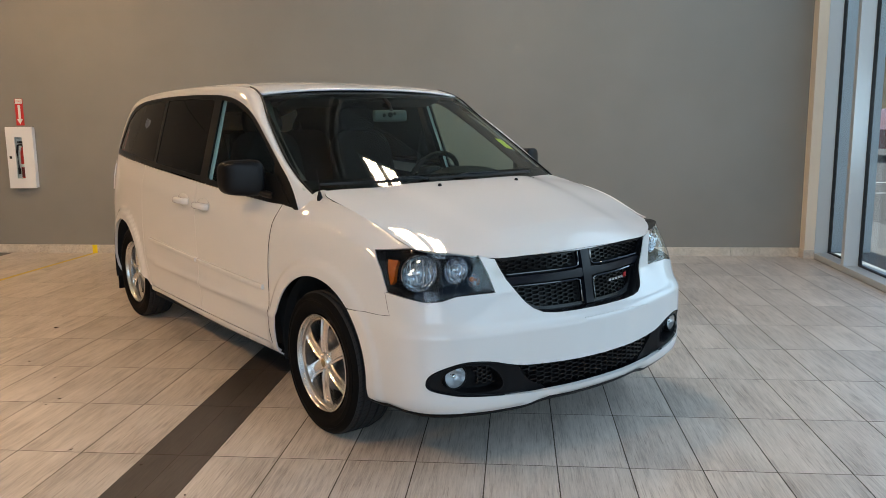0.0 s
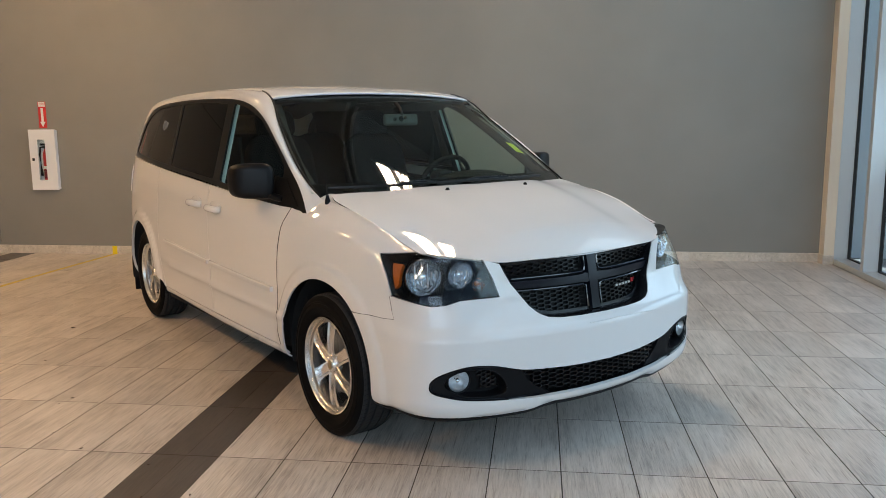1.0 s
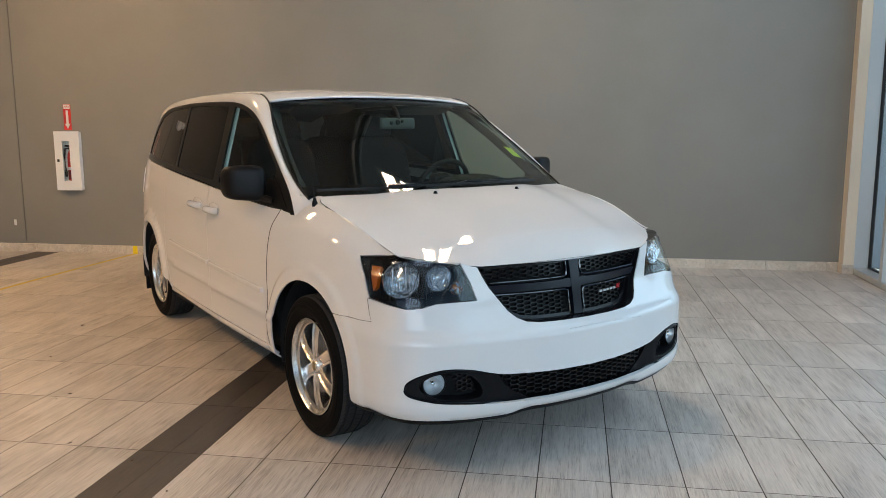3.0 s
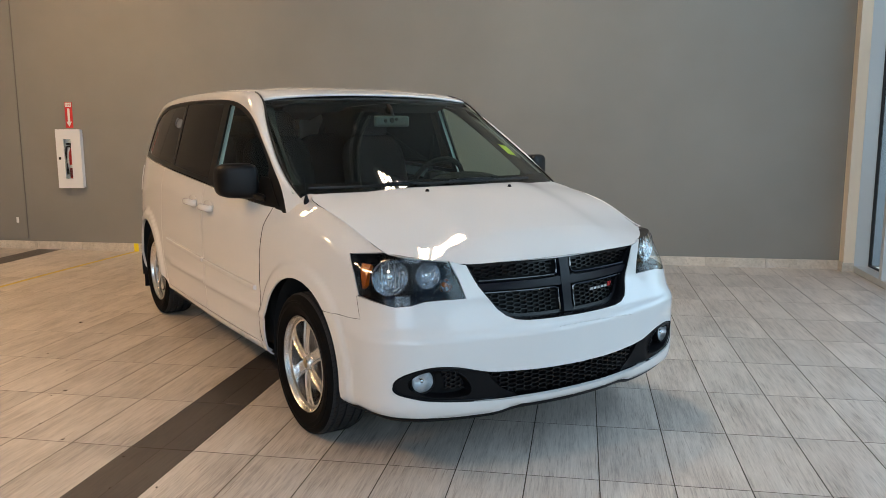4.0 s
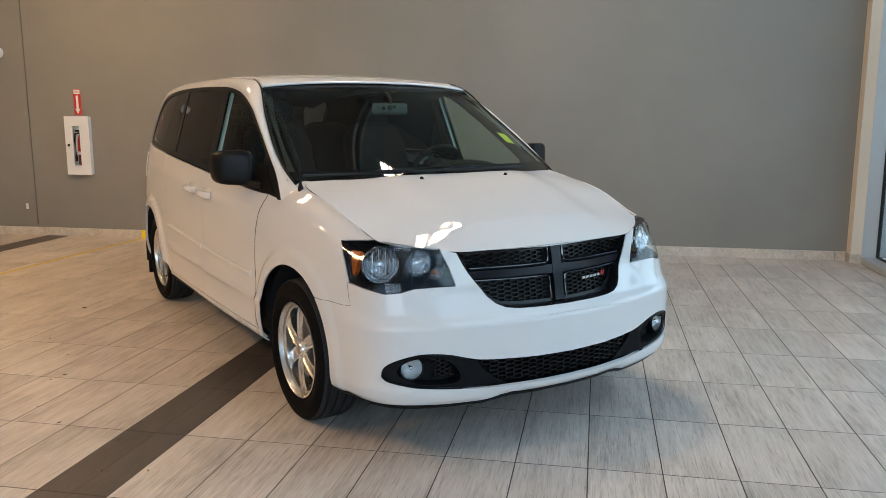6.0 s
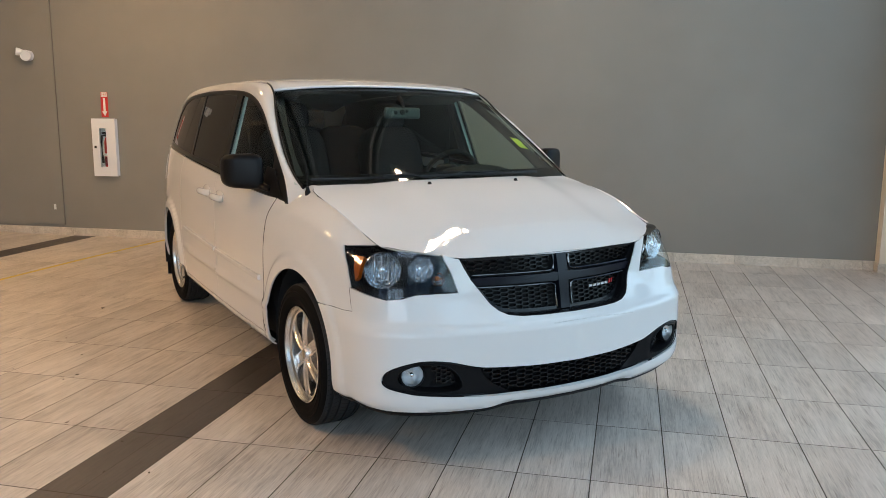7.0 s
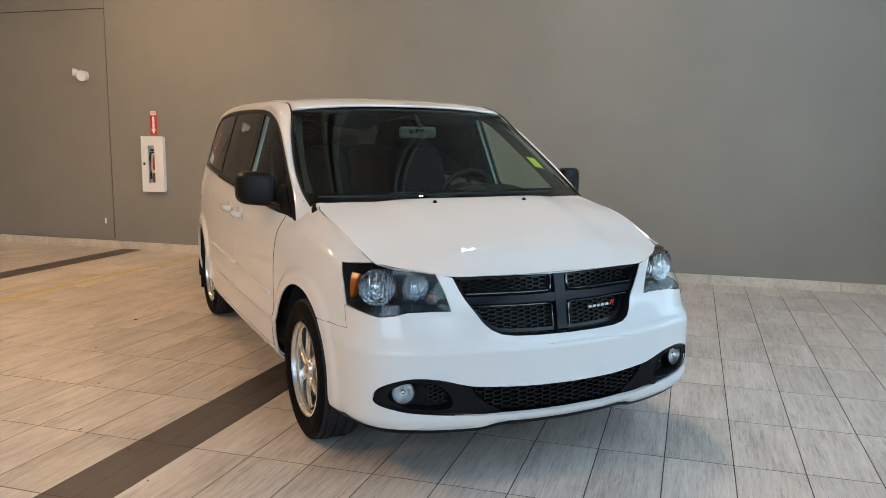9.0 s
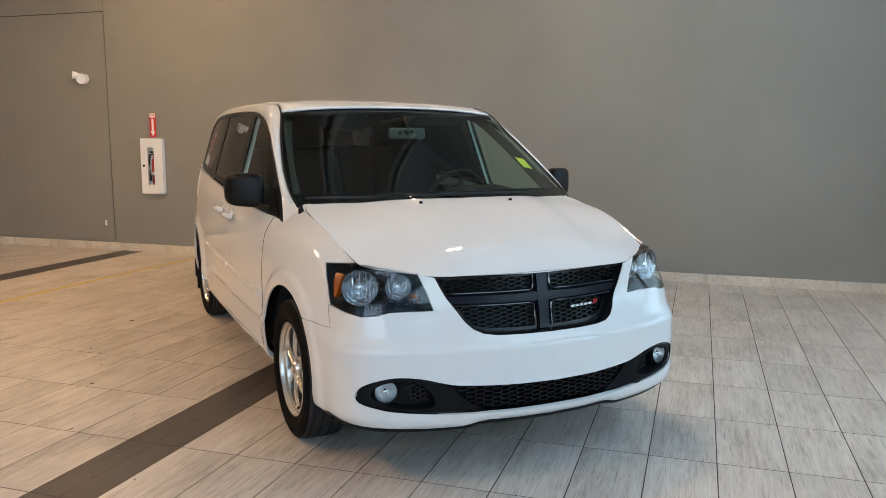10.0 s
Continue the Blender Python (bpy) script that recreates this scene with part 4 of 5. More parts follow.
W_FRONT = [(-1.325, BELT(-1.32) + .022), (-.80, BELT(-.80) + .022), (-.50, BELT(-.5) + .020), (-.52, 1.275), (-.70, 1.398), (-.93, 1.527), (-1.16, 1.598), (-1.375, 1.632)]
W_SLIDE = [(-2.305, BELT(-2.3) + .022), (-1.43, BELT(-1.43) + .022), (-1.475, 1.632), (-1.9, 1.652), (-2.335, 1.655)]
W_QUART = [(-3.47, BELT(-3.47) + .034), (-2.345, BELT(-2.36) + .022), (-2.375, 1.655), (-2.9, 1.640), (-3.14, 1.600), (-3.30, 1.53), (-3.41, 1.42)]
windows = [round_loop(w, .03) for w in (W_FRONT, W_SLIDE, W_QUART)]
for fn, flip in ((cabin, False), (cabin_r, True)):
    panel("window_surround", fn, band, M_TRIMBLACK, van, holes=[shrink(w, .004) for w in windows], step=0.05, thick=0.012, offset=-.002, flip=not flip, label="black window surround")
    for w, mat, nm, lab in zip(windows, (M_DOORGLASS, M_PRIVACY, M_PRIVACY), ("front_door_window", "sliding_door_window", "quarter_window"), ("dark see-through door glass", "nearly black privacy glass", "nearly black privacy glass")):
        panel(nm, fn, w, mat, van, step=0.12, offset=-.006, flip=not flip, label=lab, rim=False)
    s = -1 if flip else 1
    # pale inner trim behind the door glass
    rows = [[(x + d - .012, s * (GBASE(x) - .31 * (z - 1.08) - .012 - i), z) for d, i in ((0.0, .0), (.022, .0), (.03, .03))] for x, z in ((-1.345, 1.13), (-1.362, 1.30), (-1.385, 1.48), (-1.40, 1.63))]
    loft("inner_pillar_trim", rows, M_PILLAR, van, "pale pillar trim inside the door glass")
    # near-black sheet added behind the privacy glass in place of the shaded cabin
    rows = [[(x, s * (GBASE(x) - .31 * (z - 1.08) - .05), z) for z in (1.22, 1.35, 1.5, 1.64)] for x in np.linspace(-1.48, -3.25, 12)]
    loft("shade_backing", rows, M_SHADED, van)

# --- lamps of the nose ---
def lamp_point(fn, u, z, d):
    """A point d behind the skin."""
    x, y, z = fn(u, z)
    n = plan_inward(abs(u))
    return (x + n[0] * d, y + math.copysign(1, y) * n[1] * d, z)


def round_lamp(name, centre, aim, r, depth, material, parent, label=""):
    m = look(centre, Vector(centre) - Vector(aim))
    prof = [(r * 1.06, .004), (r * 1.04, .010), (r, .006)]
    prof += [(r * math.sqrt(k / 8), -depth * (1 - k / 8)) for k in range(7, 0, -1)] + [(.004, -depth)]
    return turned(name, prof, material, parent, m, 36, "z", label=label)


FOG_C = (.775, .728, .417)
for fn, flip in SIDES:
    s = -1 if flip else 1
    lens = panel("headlight", fn, LAMP, M_LENS, van, step=0.03, thick=0.03, offset=-.001, flip=flip, label="clear headlight with chrome reflectors and amber side", rim=False)
    # black bowl behind the lens
    cent = np.mean(LAMP, axis=0)
    rows = []
    for d, k in ((.002, 1.0), (.012, .985), (.06, .95), (.15, .84)):
        rows.append([lamp_point(fn, cent[0] + (u - cent[0]) * k, cent[1] + (z - cent[1]) * k, d) for u, z in dense(LAMP, .03)])
    bowl = smooth_by_angle(loft("lamp_bowl", rows, M_GRILLE, lens, "dark lamp housing", close=True), 40)
    from_data("bowl_back", rows[-1], [tuple(range(len(rows[-1])))], M_GRILLE, lens)
    def aimed(u, z, d):
        return lamp_point(fn, u, z, d)
    aim = Vector((1.0, s * .30, -.05)).normalized()
    seats = [Vector((.600, s * .776, .838)), Vector((.655, s * .622, .838)), Vector((.703, s * .563, .796))]
    round_lamp("main_reflector", seats[0], aim, .076, .055, M_REFLECTOR, lens, "large round chrome reflector")
    round_lamp("high_reflector", seats[1], aim, .054, .046, M_REFLECTOR, lens, "smaller round chrome reflector")
    round_lamp("turn_reflector", seats[2], aim, .028, .03, M_REFLECTOR, lens)
    for seat, rr, mt in zip(seats, (.018, .012, .012), (M_CHROME, M_CHROME, M_AMBER)):
        b = bmesh.new()
        bmesh.ops.create_uvsphere(b, u_segments=14, v_segments=8, radius=rr, matrix=Matrix.Translation(seat - aim * .012))
        part("bulb_cap", b, mt, lens, smooth=True)
    # ribs of the main reflector
    for k in (-.028, .0, .028):
        p = seats[0] - aim * .022 + Vector((-.27 * s * k * s, s * k, 0))
        hgt = math.sqrt(.062 ** 2 - k * k)
        tube("reflector_rib", [p + Vector((0, 0, -hgt)), p, p + Vector((0, 0, hgt))], .0035, M_REFLECTOR, lens, 5)
    amber = [(1.160, .900), (1.112, .898), (1.096, .81), (1.112, .792), (1.132, .84)]
    panel("side_marker", fn, amber, M_AMBER, lens, step=.03, thick=.02, offset=-.018, flip=flip, label="amber side marker")
    # lower chrome facets
    for k in range(4):
        u0 = u_y(.70) + .050 * k
        p0, p1 = Vector(aimed(u0, .735, .040)), Vector(aimed(u0 + .034, .718, .040))
        part("chrome_facet", box(*sorted((p0.x, p1.x)), *sorted((p0.y, p1.y)), .716, .742, .004), M_REFLECTOR, lens)

# --- grille ---
def inward_nose(u, z, d):
    x, y, z = flank(u, z)
    n = plan_inward(abs(u))
    return (x + n[0] * d, y + math.copysign(1, u if u else 1) * n[1] * d, z)


def at_depth(d):
    return lambda u, z: inward_nose(u, z, d)


def at_recess(d):
    """Behind the skin, and the more so towards the foot, as the insert stands more upright than the nose."""
    return lambda u, z: inward_nose(u, z, d + .24 * (.887 - z))


top_mid = [(-.533 + 1.066 * k / 20, .887) for k in range(1, 20)]
grille_loop = GRILLE_HALF + mirror_line(GRILLE_HALF[:-1][::-1]) + top_mid
# near-black sheet behind the mesh stands in for the shaded hollow
grille = panel("grille", at_recess(.070), grow(grille_loop, .012), M_SHADED, van, step=.05, rim=False, label="black grille with a broad cross and honeycomb mesh")
g_in = shrink(grille_loop, .014)
panel("grille_frame", at_recess(.012), grow(grille_loop, .002), M_GRILLE, grille, holes=[g_in], step=.03, thick=.04, label="gloss black frame")
# shroud from the skin's opening back to the frame
rows = []
for d, k in ((.001, .0025), (.006, .0), (.4, .0)):
    rows.append([inward_nose(u, z, d if d < .1 else .014 + .24 * (.887 - z)) for u, z in grow(dense(grille_loop, .03), k)])
loft("grille_shroud", rows, M_GRILLE, grille, "black inner edge of the grille opening", close=True)
# the cross: a horizontal arm and an upright, joined by a broad middle
ARM = .784


def slope_trace(pts, d, r, mat, name="trim_line"):
    tube(name, [at_recess(d)(u, z) for u, z in pts], r, mat, grille, 6)


arm_end = .482
up = [(u, ARM + .0155 + .012 * math.exp(-(abs(u) - .03) / .02) * (abs(u) > .03)) for u in np.linspace(-arm_end, arm_end, 41)]
dn = [(u, ARM - .0175 - .010 * math.exp(-(abs(u) - .03) / .02) * (abs(u) > .03)) for u in np.linspace(arm_end, -arm_end, 41)]
panel("cross_bar", at_recess(-.004), up + dn, M_SATIN, grille, step=.02, thick=.04, label="satin blue-black horizontal grille bar")
panel("cross_post", at_recess(-.006), [(-.026, .642), (.026, .642), (.024, .70), (.028, ARM), (.026, .84), (.028, .884), (-.028, .884), (-.026, .84), (-.028, ARM), (-.024, .70)], M_SATIN, grille, step=.02, thick=.04, label="satin blue-black upright grille bar")
# raised gloss edges along the bars, turning the inner corner
for sg in (1, -1):
    slope_trace([(sg * u, z) for u, z in [(.047, .878), (.046, .84), (.050, ARM + .034), (.068, ARM + .027)] + [(u, ARM + .0265) for u in np.linspace(.10, .470, 12)]], .002, .0042, M_GLOSSBLACK)
    slope_trace([(sg * u, z) for u, z in [(.045, .652), (.045, .70), (.049, ARM - .036), (.067, ARM - .0295)] + [(u, ARM - .029) for u in np.linspace(.10, .452, 12)]], .002, .0042, M_GLOSSBLACK)


def honeycomb(name, region, fn, w, h, bar, depth, material, parent, label=""):
    """Mesh of long six-sided cells inside a region of the skin; each bar is a real strip with depth."""
    reg = np.array(region)
    lo, hi = reg.min(0), reg.max(0)
    verts, faces = [], []

    def strip(a, b):
        a, b = np.array(a), np.array(b)
        m = (a + b) / 2
        if not inside(np.array([m]), [region])[0]:
            return
        t = (b - a) / np.hypot(*(b - a))
        n = np.array([-t[1], t[0]]) * bar / 2
        s = len(verts)
        for q in (a - n, a + n, b + n, b - n):
            verts.append(fn(q[0], q[1], 0.0))
        for q in (a - n, a + n, b + n, b - n):
            verts.append(fn(q[0], q[1], depth))
        faces.extend([(s, s + 1, s + 2, s + 3), (s + 1, s + 5, s + 6, s + 2), (s, s + 3, s + 7, s + 4), (s, s + 4, s + 5, s + 1), (s + 3, s + 2, s + 6, s + 7)])

    f = .19 * w
    tip = w / 2 - f
    for j in range(int((hi[1] - lo[1]) / h * 2) + 3):
        for i in range(int((hi[0] - lo[0]) / w) + 3):
            cx = lo[0] + (i - 1 + (0.5 if j % 2 else 0)) * w
            cz = lo[1] + (j - 1) * h / 2
            strip((cx - f, cz + h / 2), (cx + f, cz + h / 2))
            strip((cx - tip, cz), (cx - f, cz + h / 2))
            strip((cx + f, cz + h / 2), (cx + tip, cz))
    return from_data(name, verts, faces, material, parent, label)


def quarter(sg, upper):
    if upper:
        pts = [(.060, ARM + .036), (.470, ARM + .036), (.484, .826), (.506, .872), (.052, .872)]
    else:
        pts = [(.058, ARM - .038), (.455, ARM - .038), (.428, .715), (.396, .683), (.352, .664), (.29, .656), (.056, .652)]
    return [(sg * u, z) for u, z in pts]


for sg in (1, -1):
    for upper in (True, False):
        reg = quarter(sg, upper)
        honeycomb("mesh_insert", reg, lambda u, z, d: at_recess(.024 + d)(u, z), .072, .0185, .0045, .016, M_MESH, grille, "black honeycomb mesh")
# maker's plate: pale bars and two slanted red bars
for k in range(5):
    u0 = u_y(.165) + .0305 * k
    p = [at_recess(.002)(u0 + a, z) for a, z in ((0, .715), (.023, .715), (.025, .725), (.002, .725))]
    q = [(x - .006, y, z) for x, y, z in p]
    from_data("badge_bar", p + q, [(0, 1, 2, 3), (0, 4, 5, 1), (1, 5, 6, 2), (2, 6, 7, 3), (3, 7, 4, 0)], M_FOGREF, grille, "small pale metal badge bar")
for k in range(2):
    u0 = u_y(.322) + .017 * k
    p = [at_recess(.004)(u0 + a, z) for a, z in ((0, .714), (.007, .714), (.018, .733), (.011, .733))]
    q = [(x - .006, y, z) for x, y, z in p]
    from_data("badge_slash", p + q, [(0, 1, 2, 3), (0, 4, 5, 1), (1, 5, 6, 2), (2, 6, 7, 3), (3, 7, 4, 0)], M_REDSIGN, grille, "small red slanted badge bar")

# --- lower intake and fog lamps ---
low_all = low_hole
# near-black sheet closes the intake in place of its shaded depth
intake = panel("lower_intake", at_depth(.085), grow(low_all, .02), M_SHADED, van, step=.05, rim=False, label="black lower intake with honeycomb mesh and fog lamps")
ctr_half = [(0.0, .416), (u_y(.25), .421), (u_y(.455), .432), (u_y(.425), .392), (u_y(.385), .354), (u_y(.335), .325), (u_y(.15), .317), (0.0, .316)]
ctr = ctr_half + mirror_line(ctr_half[::-1])[1:-1]
honeycomb("intake_mesh", ctr, lambda u, z, d: inward_nose(u, z, .038 + d), .078, .0195, .0045, .025, M_MESH, intake, "black honeycomb mesh")
rows = [[inward_nose(u, z, d) for u, z in low_all] for d in (.002, .03, .094)]
loft("intake_shroud", rows, M_GRILLE, intake, "black inner edge of the intake", close=True)
for fn, flip in SIDES:
    s = -1 if flip else 1
    side_loop = LOWER_S[8:53] + [(u_y(.32), .309), (u_y(.348), .328), (u_y(.395), .352), (u_y(.435), .390), (u_y(.462), .434)]
    pod = [(u_y(.80), .390), (u_y(.795), .430), (u_y(.755), .458), (u_y(.70), .468), (u_y(.61), .460), (u_y(.56), .425), (u_y(.535), .375), (u_y(.545), .345), (u_y(.62), .340), (u_y(.72), .350)]
    pod = round_loop(pod, .03, 3)
    bez = panel("fog_bezel", lambda u, z: lamp_point(fn, u, z, .012 + .022 * max(0, min(1, (u_y(.52) - u) / .12))), side_loop, M_PLASTIC, intake, holes=[pod], step=.025, thick=.05, flip=flip, label="matt black bezel round the fog lamp")
    rows = []
    pc = np.mean(pod, axis=0)
    for d, k in ((.012, 1.0), (.03, .97), (.07, .90)):
        rows.append([lamp_point(fn, pc[0] + (u - pc[0]) * k, pc[1] + (z - pc[1]) * k, d) for u, z in dense(pod, .03)])
    smooth_by_angle(loft("fog_recess", rows, M_PLASTIC, intake, close=True), 40)
    from_data("recess_back", rows[-1], [tuple(range(len(rows[-1])))], M_PLASTIC, intake)
    tube("gloss_edge", [lamp_point(fn, u, z, .008) for u, z in [pod[k % len(pod)] for k in range(len(pod) + 1)]], .0026, M_PLASTIC, bez, 6)
    tube("gloss_edge", [lamp_point(fn, u, z, .006 + .022 * max(0, min(1, (u_y(.52) - u) / .12))) for u, z in shrink(LOWER_S[8:53], .007)[1:-1]], .0022, M_GRILLE, bez, 6)
    vent = [(u_y(.565), .372), (u_y(.640), .372), (u_y(.655), .452), (u_y(.585), .445)]
    honeycomb("vent_mesh", vent, lambda u, z, d: lamp_point(fn, u, z, .045 + d), .044, .019, .006, .015, M_MESH, intake)
    aim = Vector((1.0, s * .22, 0)).normalized()
    c = Vector((FOG_C[0], s * FOG_C[1], FOG_C[2]))
    m = look(c, c - aim)
    fog = turned("fog_lamp", [(.054, -.03), (.056, .004), (.052, .010), (.047, .008)], M_PLASTIC, intake, m, 36, "z", label="round fog lamp with pale lens")
    turned("fog_reflector", [(.048, .004), (.044, -.012), (.030, -.03), (.012, -.036), (.003, -.036)], M_FOGREF, fog, m, 32, "z")
    turned("fog_lens", [(.048, .006), (.040, .012), (.025, .017), (.010, .019), (.0, .0195)], M_LENS, fog, m, 32, "z")
    b = bmesh.new()
    bmesh.ops.create_uvsphere(b, u_segments=12, v_segments=8, radius=.011, matrix=Matrix.Translation(c + aim * -.008))
    part("fog_bulb", b, M_CHROME, fog, smooth=True)

# --- wheels ---
def wheel(x, y, z, sgn, turn=0.0):
    """A tyre on a polished six-spoke rim; its outer face looks along +y of its own frame."""
    w = tagged(new("wheel"), "black tyre on a polished six-spoke alloy rim")
    w.parent = van
    R = 0.348
    inner = [(.238, -.085), (.255, -.104), (.290, -.112), (.322, -.106), (.336, -.095)]
    outer_wall = [(.3385, .092), (.334, .099), (.322, .106), (.312, .1085), (.310, .1115), (.304, .1125), (.302, .1105), (.296, .1115), (.284, .1125), (.280, .1105), (.262, .107), (.246, .098), (.236, .085)]
    tyre = turned("tyre", inner + [(.330, -.09), (.330, .09)] + outer_wall, M_RUBBER, w, None, 96, "y", label="black rubber tyre with treads", angle=28)
    prof = [(.331, -.0965), (.3375, -.094)]
    for g in (-.066, -.024, .024, .066):
        prof += [(R - .0005 if abs(g) < .05 or g > 0 else R - .004, g - .0055), (R - .011, g - .0045), (R - .011, g + .0045), (R - .0005 if abs(g) < .05 or g < 0 else R - .004, g + .0055)]
    prof += [(R - .003, .082), (.3395, .0925), (.331, .0965)]
    turned("tread", prof, M_TREAD, tyre, None, 96, "y", label="grooved tread", angle=25)
    # near-black faces laid flush on the tread: the shade of its cross cuts
    cuts = bmesh.new()
    for k in range(84):
        a = 2 * math.pi * k / 84
        for y0, y1, f0, f1, da in ((.073, .092, 1.0006, .979, .030), (.031, .057, 1.0006, 1.0006, .026), (-.017, .014, 1.0006, 1.0006, -.02), (-.057, -.031, 1.0006, 1.0006, .026), (-.092, -.073, .979, 1.0006, .030)):
            q = [Vector((R * math.cos(a + e) * f, y, R * math.sin(a + e) * f)) for y, e, f in ((y0, .0, f0), (y1, da, f1), (y1, da + .010, f1), (y0, .010, f0))]
            cuts.faces.new([cuts.verts.new(p) for p in q])
    tagged(part("tread_cut_shade", cuts, M_SHADED, tyre), kind="stuff")
    barrel = [(.232, .092), (.236, .098), (.231, .101), (.226, .096), (.222, .080), (.216, .074), (.206, .070), (.203, .050), (.200, -.02), (.205, -.08), (.230, -.092)]
    rim = turned("rim", barrel, M_RIM, w, None, 72, "y", label="polished rim with stepped lip", angle=30)
    turned("brake_disc", [(.02, .02), (.15, .02), (.15, .0), (.02, .0)], M_RIMDARK, w, None, 40, "y", label="dull brake disc")
    turned("rim_back", [(.204, -.03), (.0, -.03)], M_SHADED, w, None, 40, "y")
    for k in range(6):
        sp = bmesh.new()
        secs = []
        for r, half, yo, th in ((.035, .034, .072, .035), (.075, .031, .079, .036), (.12, .031, .079, .034), (.165, .035, .075, .032), (.210, .044, .066, .034)):
            ring = [(r, yo - th, -half * .8), (r, yo - .006, -half), (r, yo, -half * .74), (r, yo - .0075, -half * .50), (r, yo - .0075, half * .50), (r, yo, half * .74), (r, yo - .006, half), (r, yo - th, half * .8)]
            secs.append([sp.verts.new(p) for p in ring])
        for a, b in zip(secs, secs[1:]):
            for i in range(8):
                sp.faces.new((a[i], a[(i + 1) % 8], b[(i + 1) % 8], b[i]))
        sp.faces.new(secs[0]), sp.faces.new(secs[-1][::-1])
        bmesh.ops.transform(sp, matrix=Matrix.Rotation(radians(60 * k + 90), 4, "Y"), verts=sp.verts)
        smooth_by_angle(part("spoke", sp, M_RIM, rim), 24)
    turned("hub_cap", [(.0, .086), (.022, .085), (.029, .081), (.033, .074), (.036, .060), (.045, .052)], M_RIM, rim, None, 28, "y", label="round alloy hub cap")
    turned("cap_badge", [(.0, .0885), (.018, .0875), (.021, .0855)], shader("brassy_cap", (.50, .38, .22), .35, .8), rim, None, 24, "y", label="dull brassy cap")
    for k in range(5):
        a = radians(72 * k + 20)
        turned("wheel_nut", [(.0, .070), (.007, .069), (.008, .05)], M_CHROME, rim, Matrix.Translation((.052 * math.cos(a), .0, .052 * math.sin(a))), 8, "y")
    tube("valve_stem", [(-.15, .075, -.135), (-.162, .098, -.146), (-.168, .112, -.151)], .007, M_BLACK, rim, 8, "black valve stem")
    w.matrix_local = pose(x, y, z, 0, turn, 180 if sgn < 0 else 0)
    return w


for x, z, track in ((0.018, .342, .845), (-2.980, .366, .800)):
    for s in (1, -1):
        wheel(x, s * track, z, s, 8 if x < -1 else 0)

# mud flaps
for s in (1, -1):
    flap = box(-3.412, -3.398, s * .79 - .12, s * .79 + .12, .17, .42, .004)
    part("mud_flap", flap, M_PLASTIC, van, "black mud flap")

# --- door mirrors ---
def superbox(cx, cy, cz, a, b, c, e=0.42, nu=28, nv=16, fwd=0.0):
    verts, faces = [], []
    cp = lambda v, k: math.copysign(abs(v) ** k, v)
    for j in range(nv + 1):
        v = -math.pi / 2 + math.pi * j / nv
        for i in range(nu):
            u = 2 * math.pi * i / nu
            verts.append((cx + a * cp(math.cos(v), e) * cp(math.cos(u), e), cy + b * cp(math.cos(v), e) * cp(math.sin(u), e), cz + c * cp(math.sin(v), e)))
    for j in range(nv):
        for i in range(nu):
            k = (i + 1) % nu
            faces.append((j * nu + i, j * nu + k, (j + 1) * nu + k, (j + 1) * nu + i))
    return verts, faces


for s in (1, -1):
    v, f = superbox(0, 0, 0, .062, .096, .097, .46)
    out = []
    for x, y, z in v:
        t = max(0.0, (y + .096) / .192)
        x -= .100 * t ** 1.3
        z *= 1.0 - .10 * t
        x *= 1 - .12 * (z / .097) ** 2
        out.append((-.560 + x, s * (1.022 + y), 1.200 + z + .004 * t))
    if s < 0:
        f = [q[::-1] for q in f]
    case = smooth_by_angle(from_data("door_mirror", out, f, M_MIRRORCASE, van, "matt black door mirror"), 60)
    part("mirror_glass", box(-.672, -.666, *sorted((s * .945, s * 1.09)), 1.120, 1.280, .003), M_CHROME, case, "mirror glass")
    tube("mirror_arm", [(-.56, s * .960, 1.142), (-.52, s * .935, 1.120), (-.47, s * .905, 1.108)], .026, M_MIRRORCASE, case, 10, flat=.7)
    base = [(-.30, 1.080), (-.60, 1.103), (-.585, 1.225), (-.47, 1.215)]
    panel("mirror_sail", cabin if s > 0 else cabin_r, base, M_TRIMBLACK, case, step=.04, thick=.02, offset=.004, flip=s > 0, label="black sail panel")

# --- cabin inside ---
def soft_block(name, cx, cy, cz, a, b, c, mat, lean=0.0, e=.5, label="", parent=None):
    v, f = superbox(0, 0, 0, a, b, c, e, 20, 12)
    m = pose(cx, cy, cz, 0, lean, 0)
    return from_data(name, [m @ Vector(p) for p in v], f, mat, parent or van, label, True)


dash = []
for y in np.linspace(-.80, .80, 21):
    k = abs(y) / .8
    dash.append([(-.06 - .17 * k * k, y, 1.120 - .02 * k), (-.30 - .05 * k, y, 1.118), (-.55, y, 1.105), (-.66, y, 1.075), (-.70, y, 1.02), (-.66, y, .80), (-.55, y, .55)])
loft("dashboard", dash, M_DASH, van, "dashboard in a shade-darkened grey")
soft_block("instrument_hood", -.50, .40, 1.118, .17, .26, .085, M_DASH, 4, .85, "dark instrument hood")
stw = look((-.80, .37, 1.115), (-1.5, .37, 1.115 + .36))
ring = [(stw @ Vector((.185 * math.cos(a), .185 * math.sin(a), 0))) for a in np.linspace(0, 2 * math.pi, 33)]
steer = tube("steering_wheel", ring, .016, M_DASH, van, 8, "dark steering wheel")
for a in (0, 180, 270):
    tube("wheel_spoke", [stw @ Vector((0, 0, -.03)), stw @ Vector((.175 * math.cos(radians(a)), .175 * math.sin(radians(a)), 0))], .018, M_DASH, steer, 6, flat=.5)
soft_block("wheel_hub", *(stw @ Vector((0, 0, -.03))), .05, .07, .07, M_DASH, parent=steer)
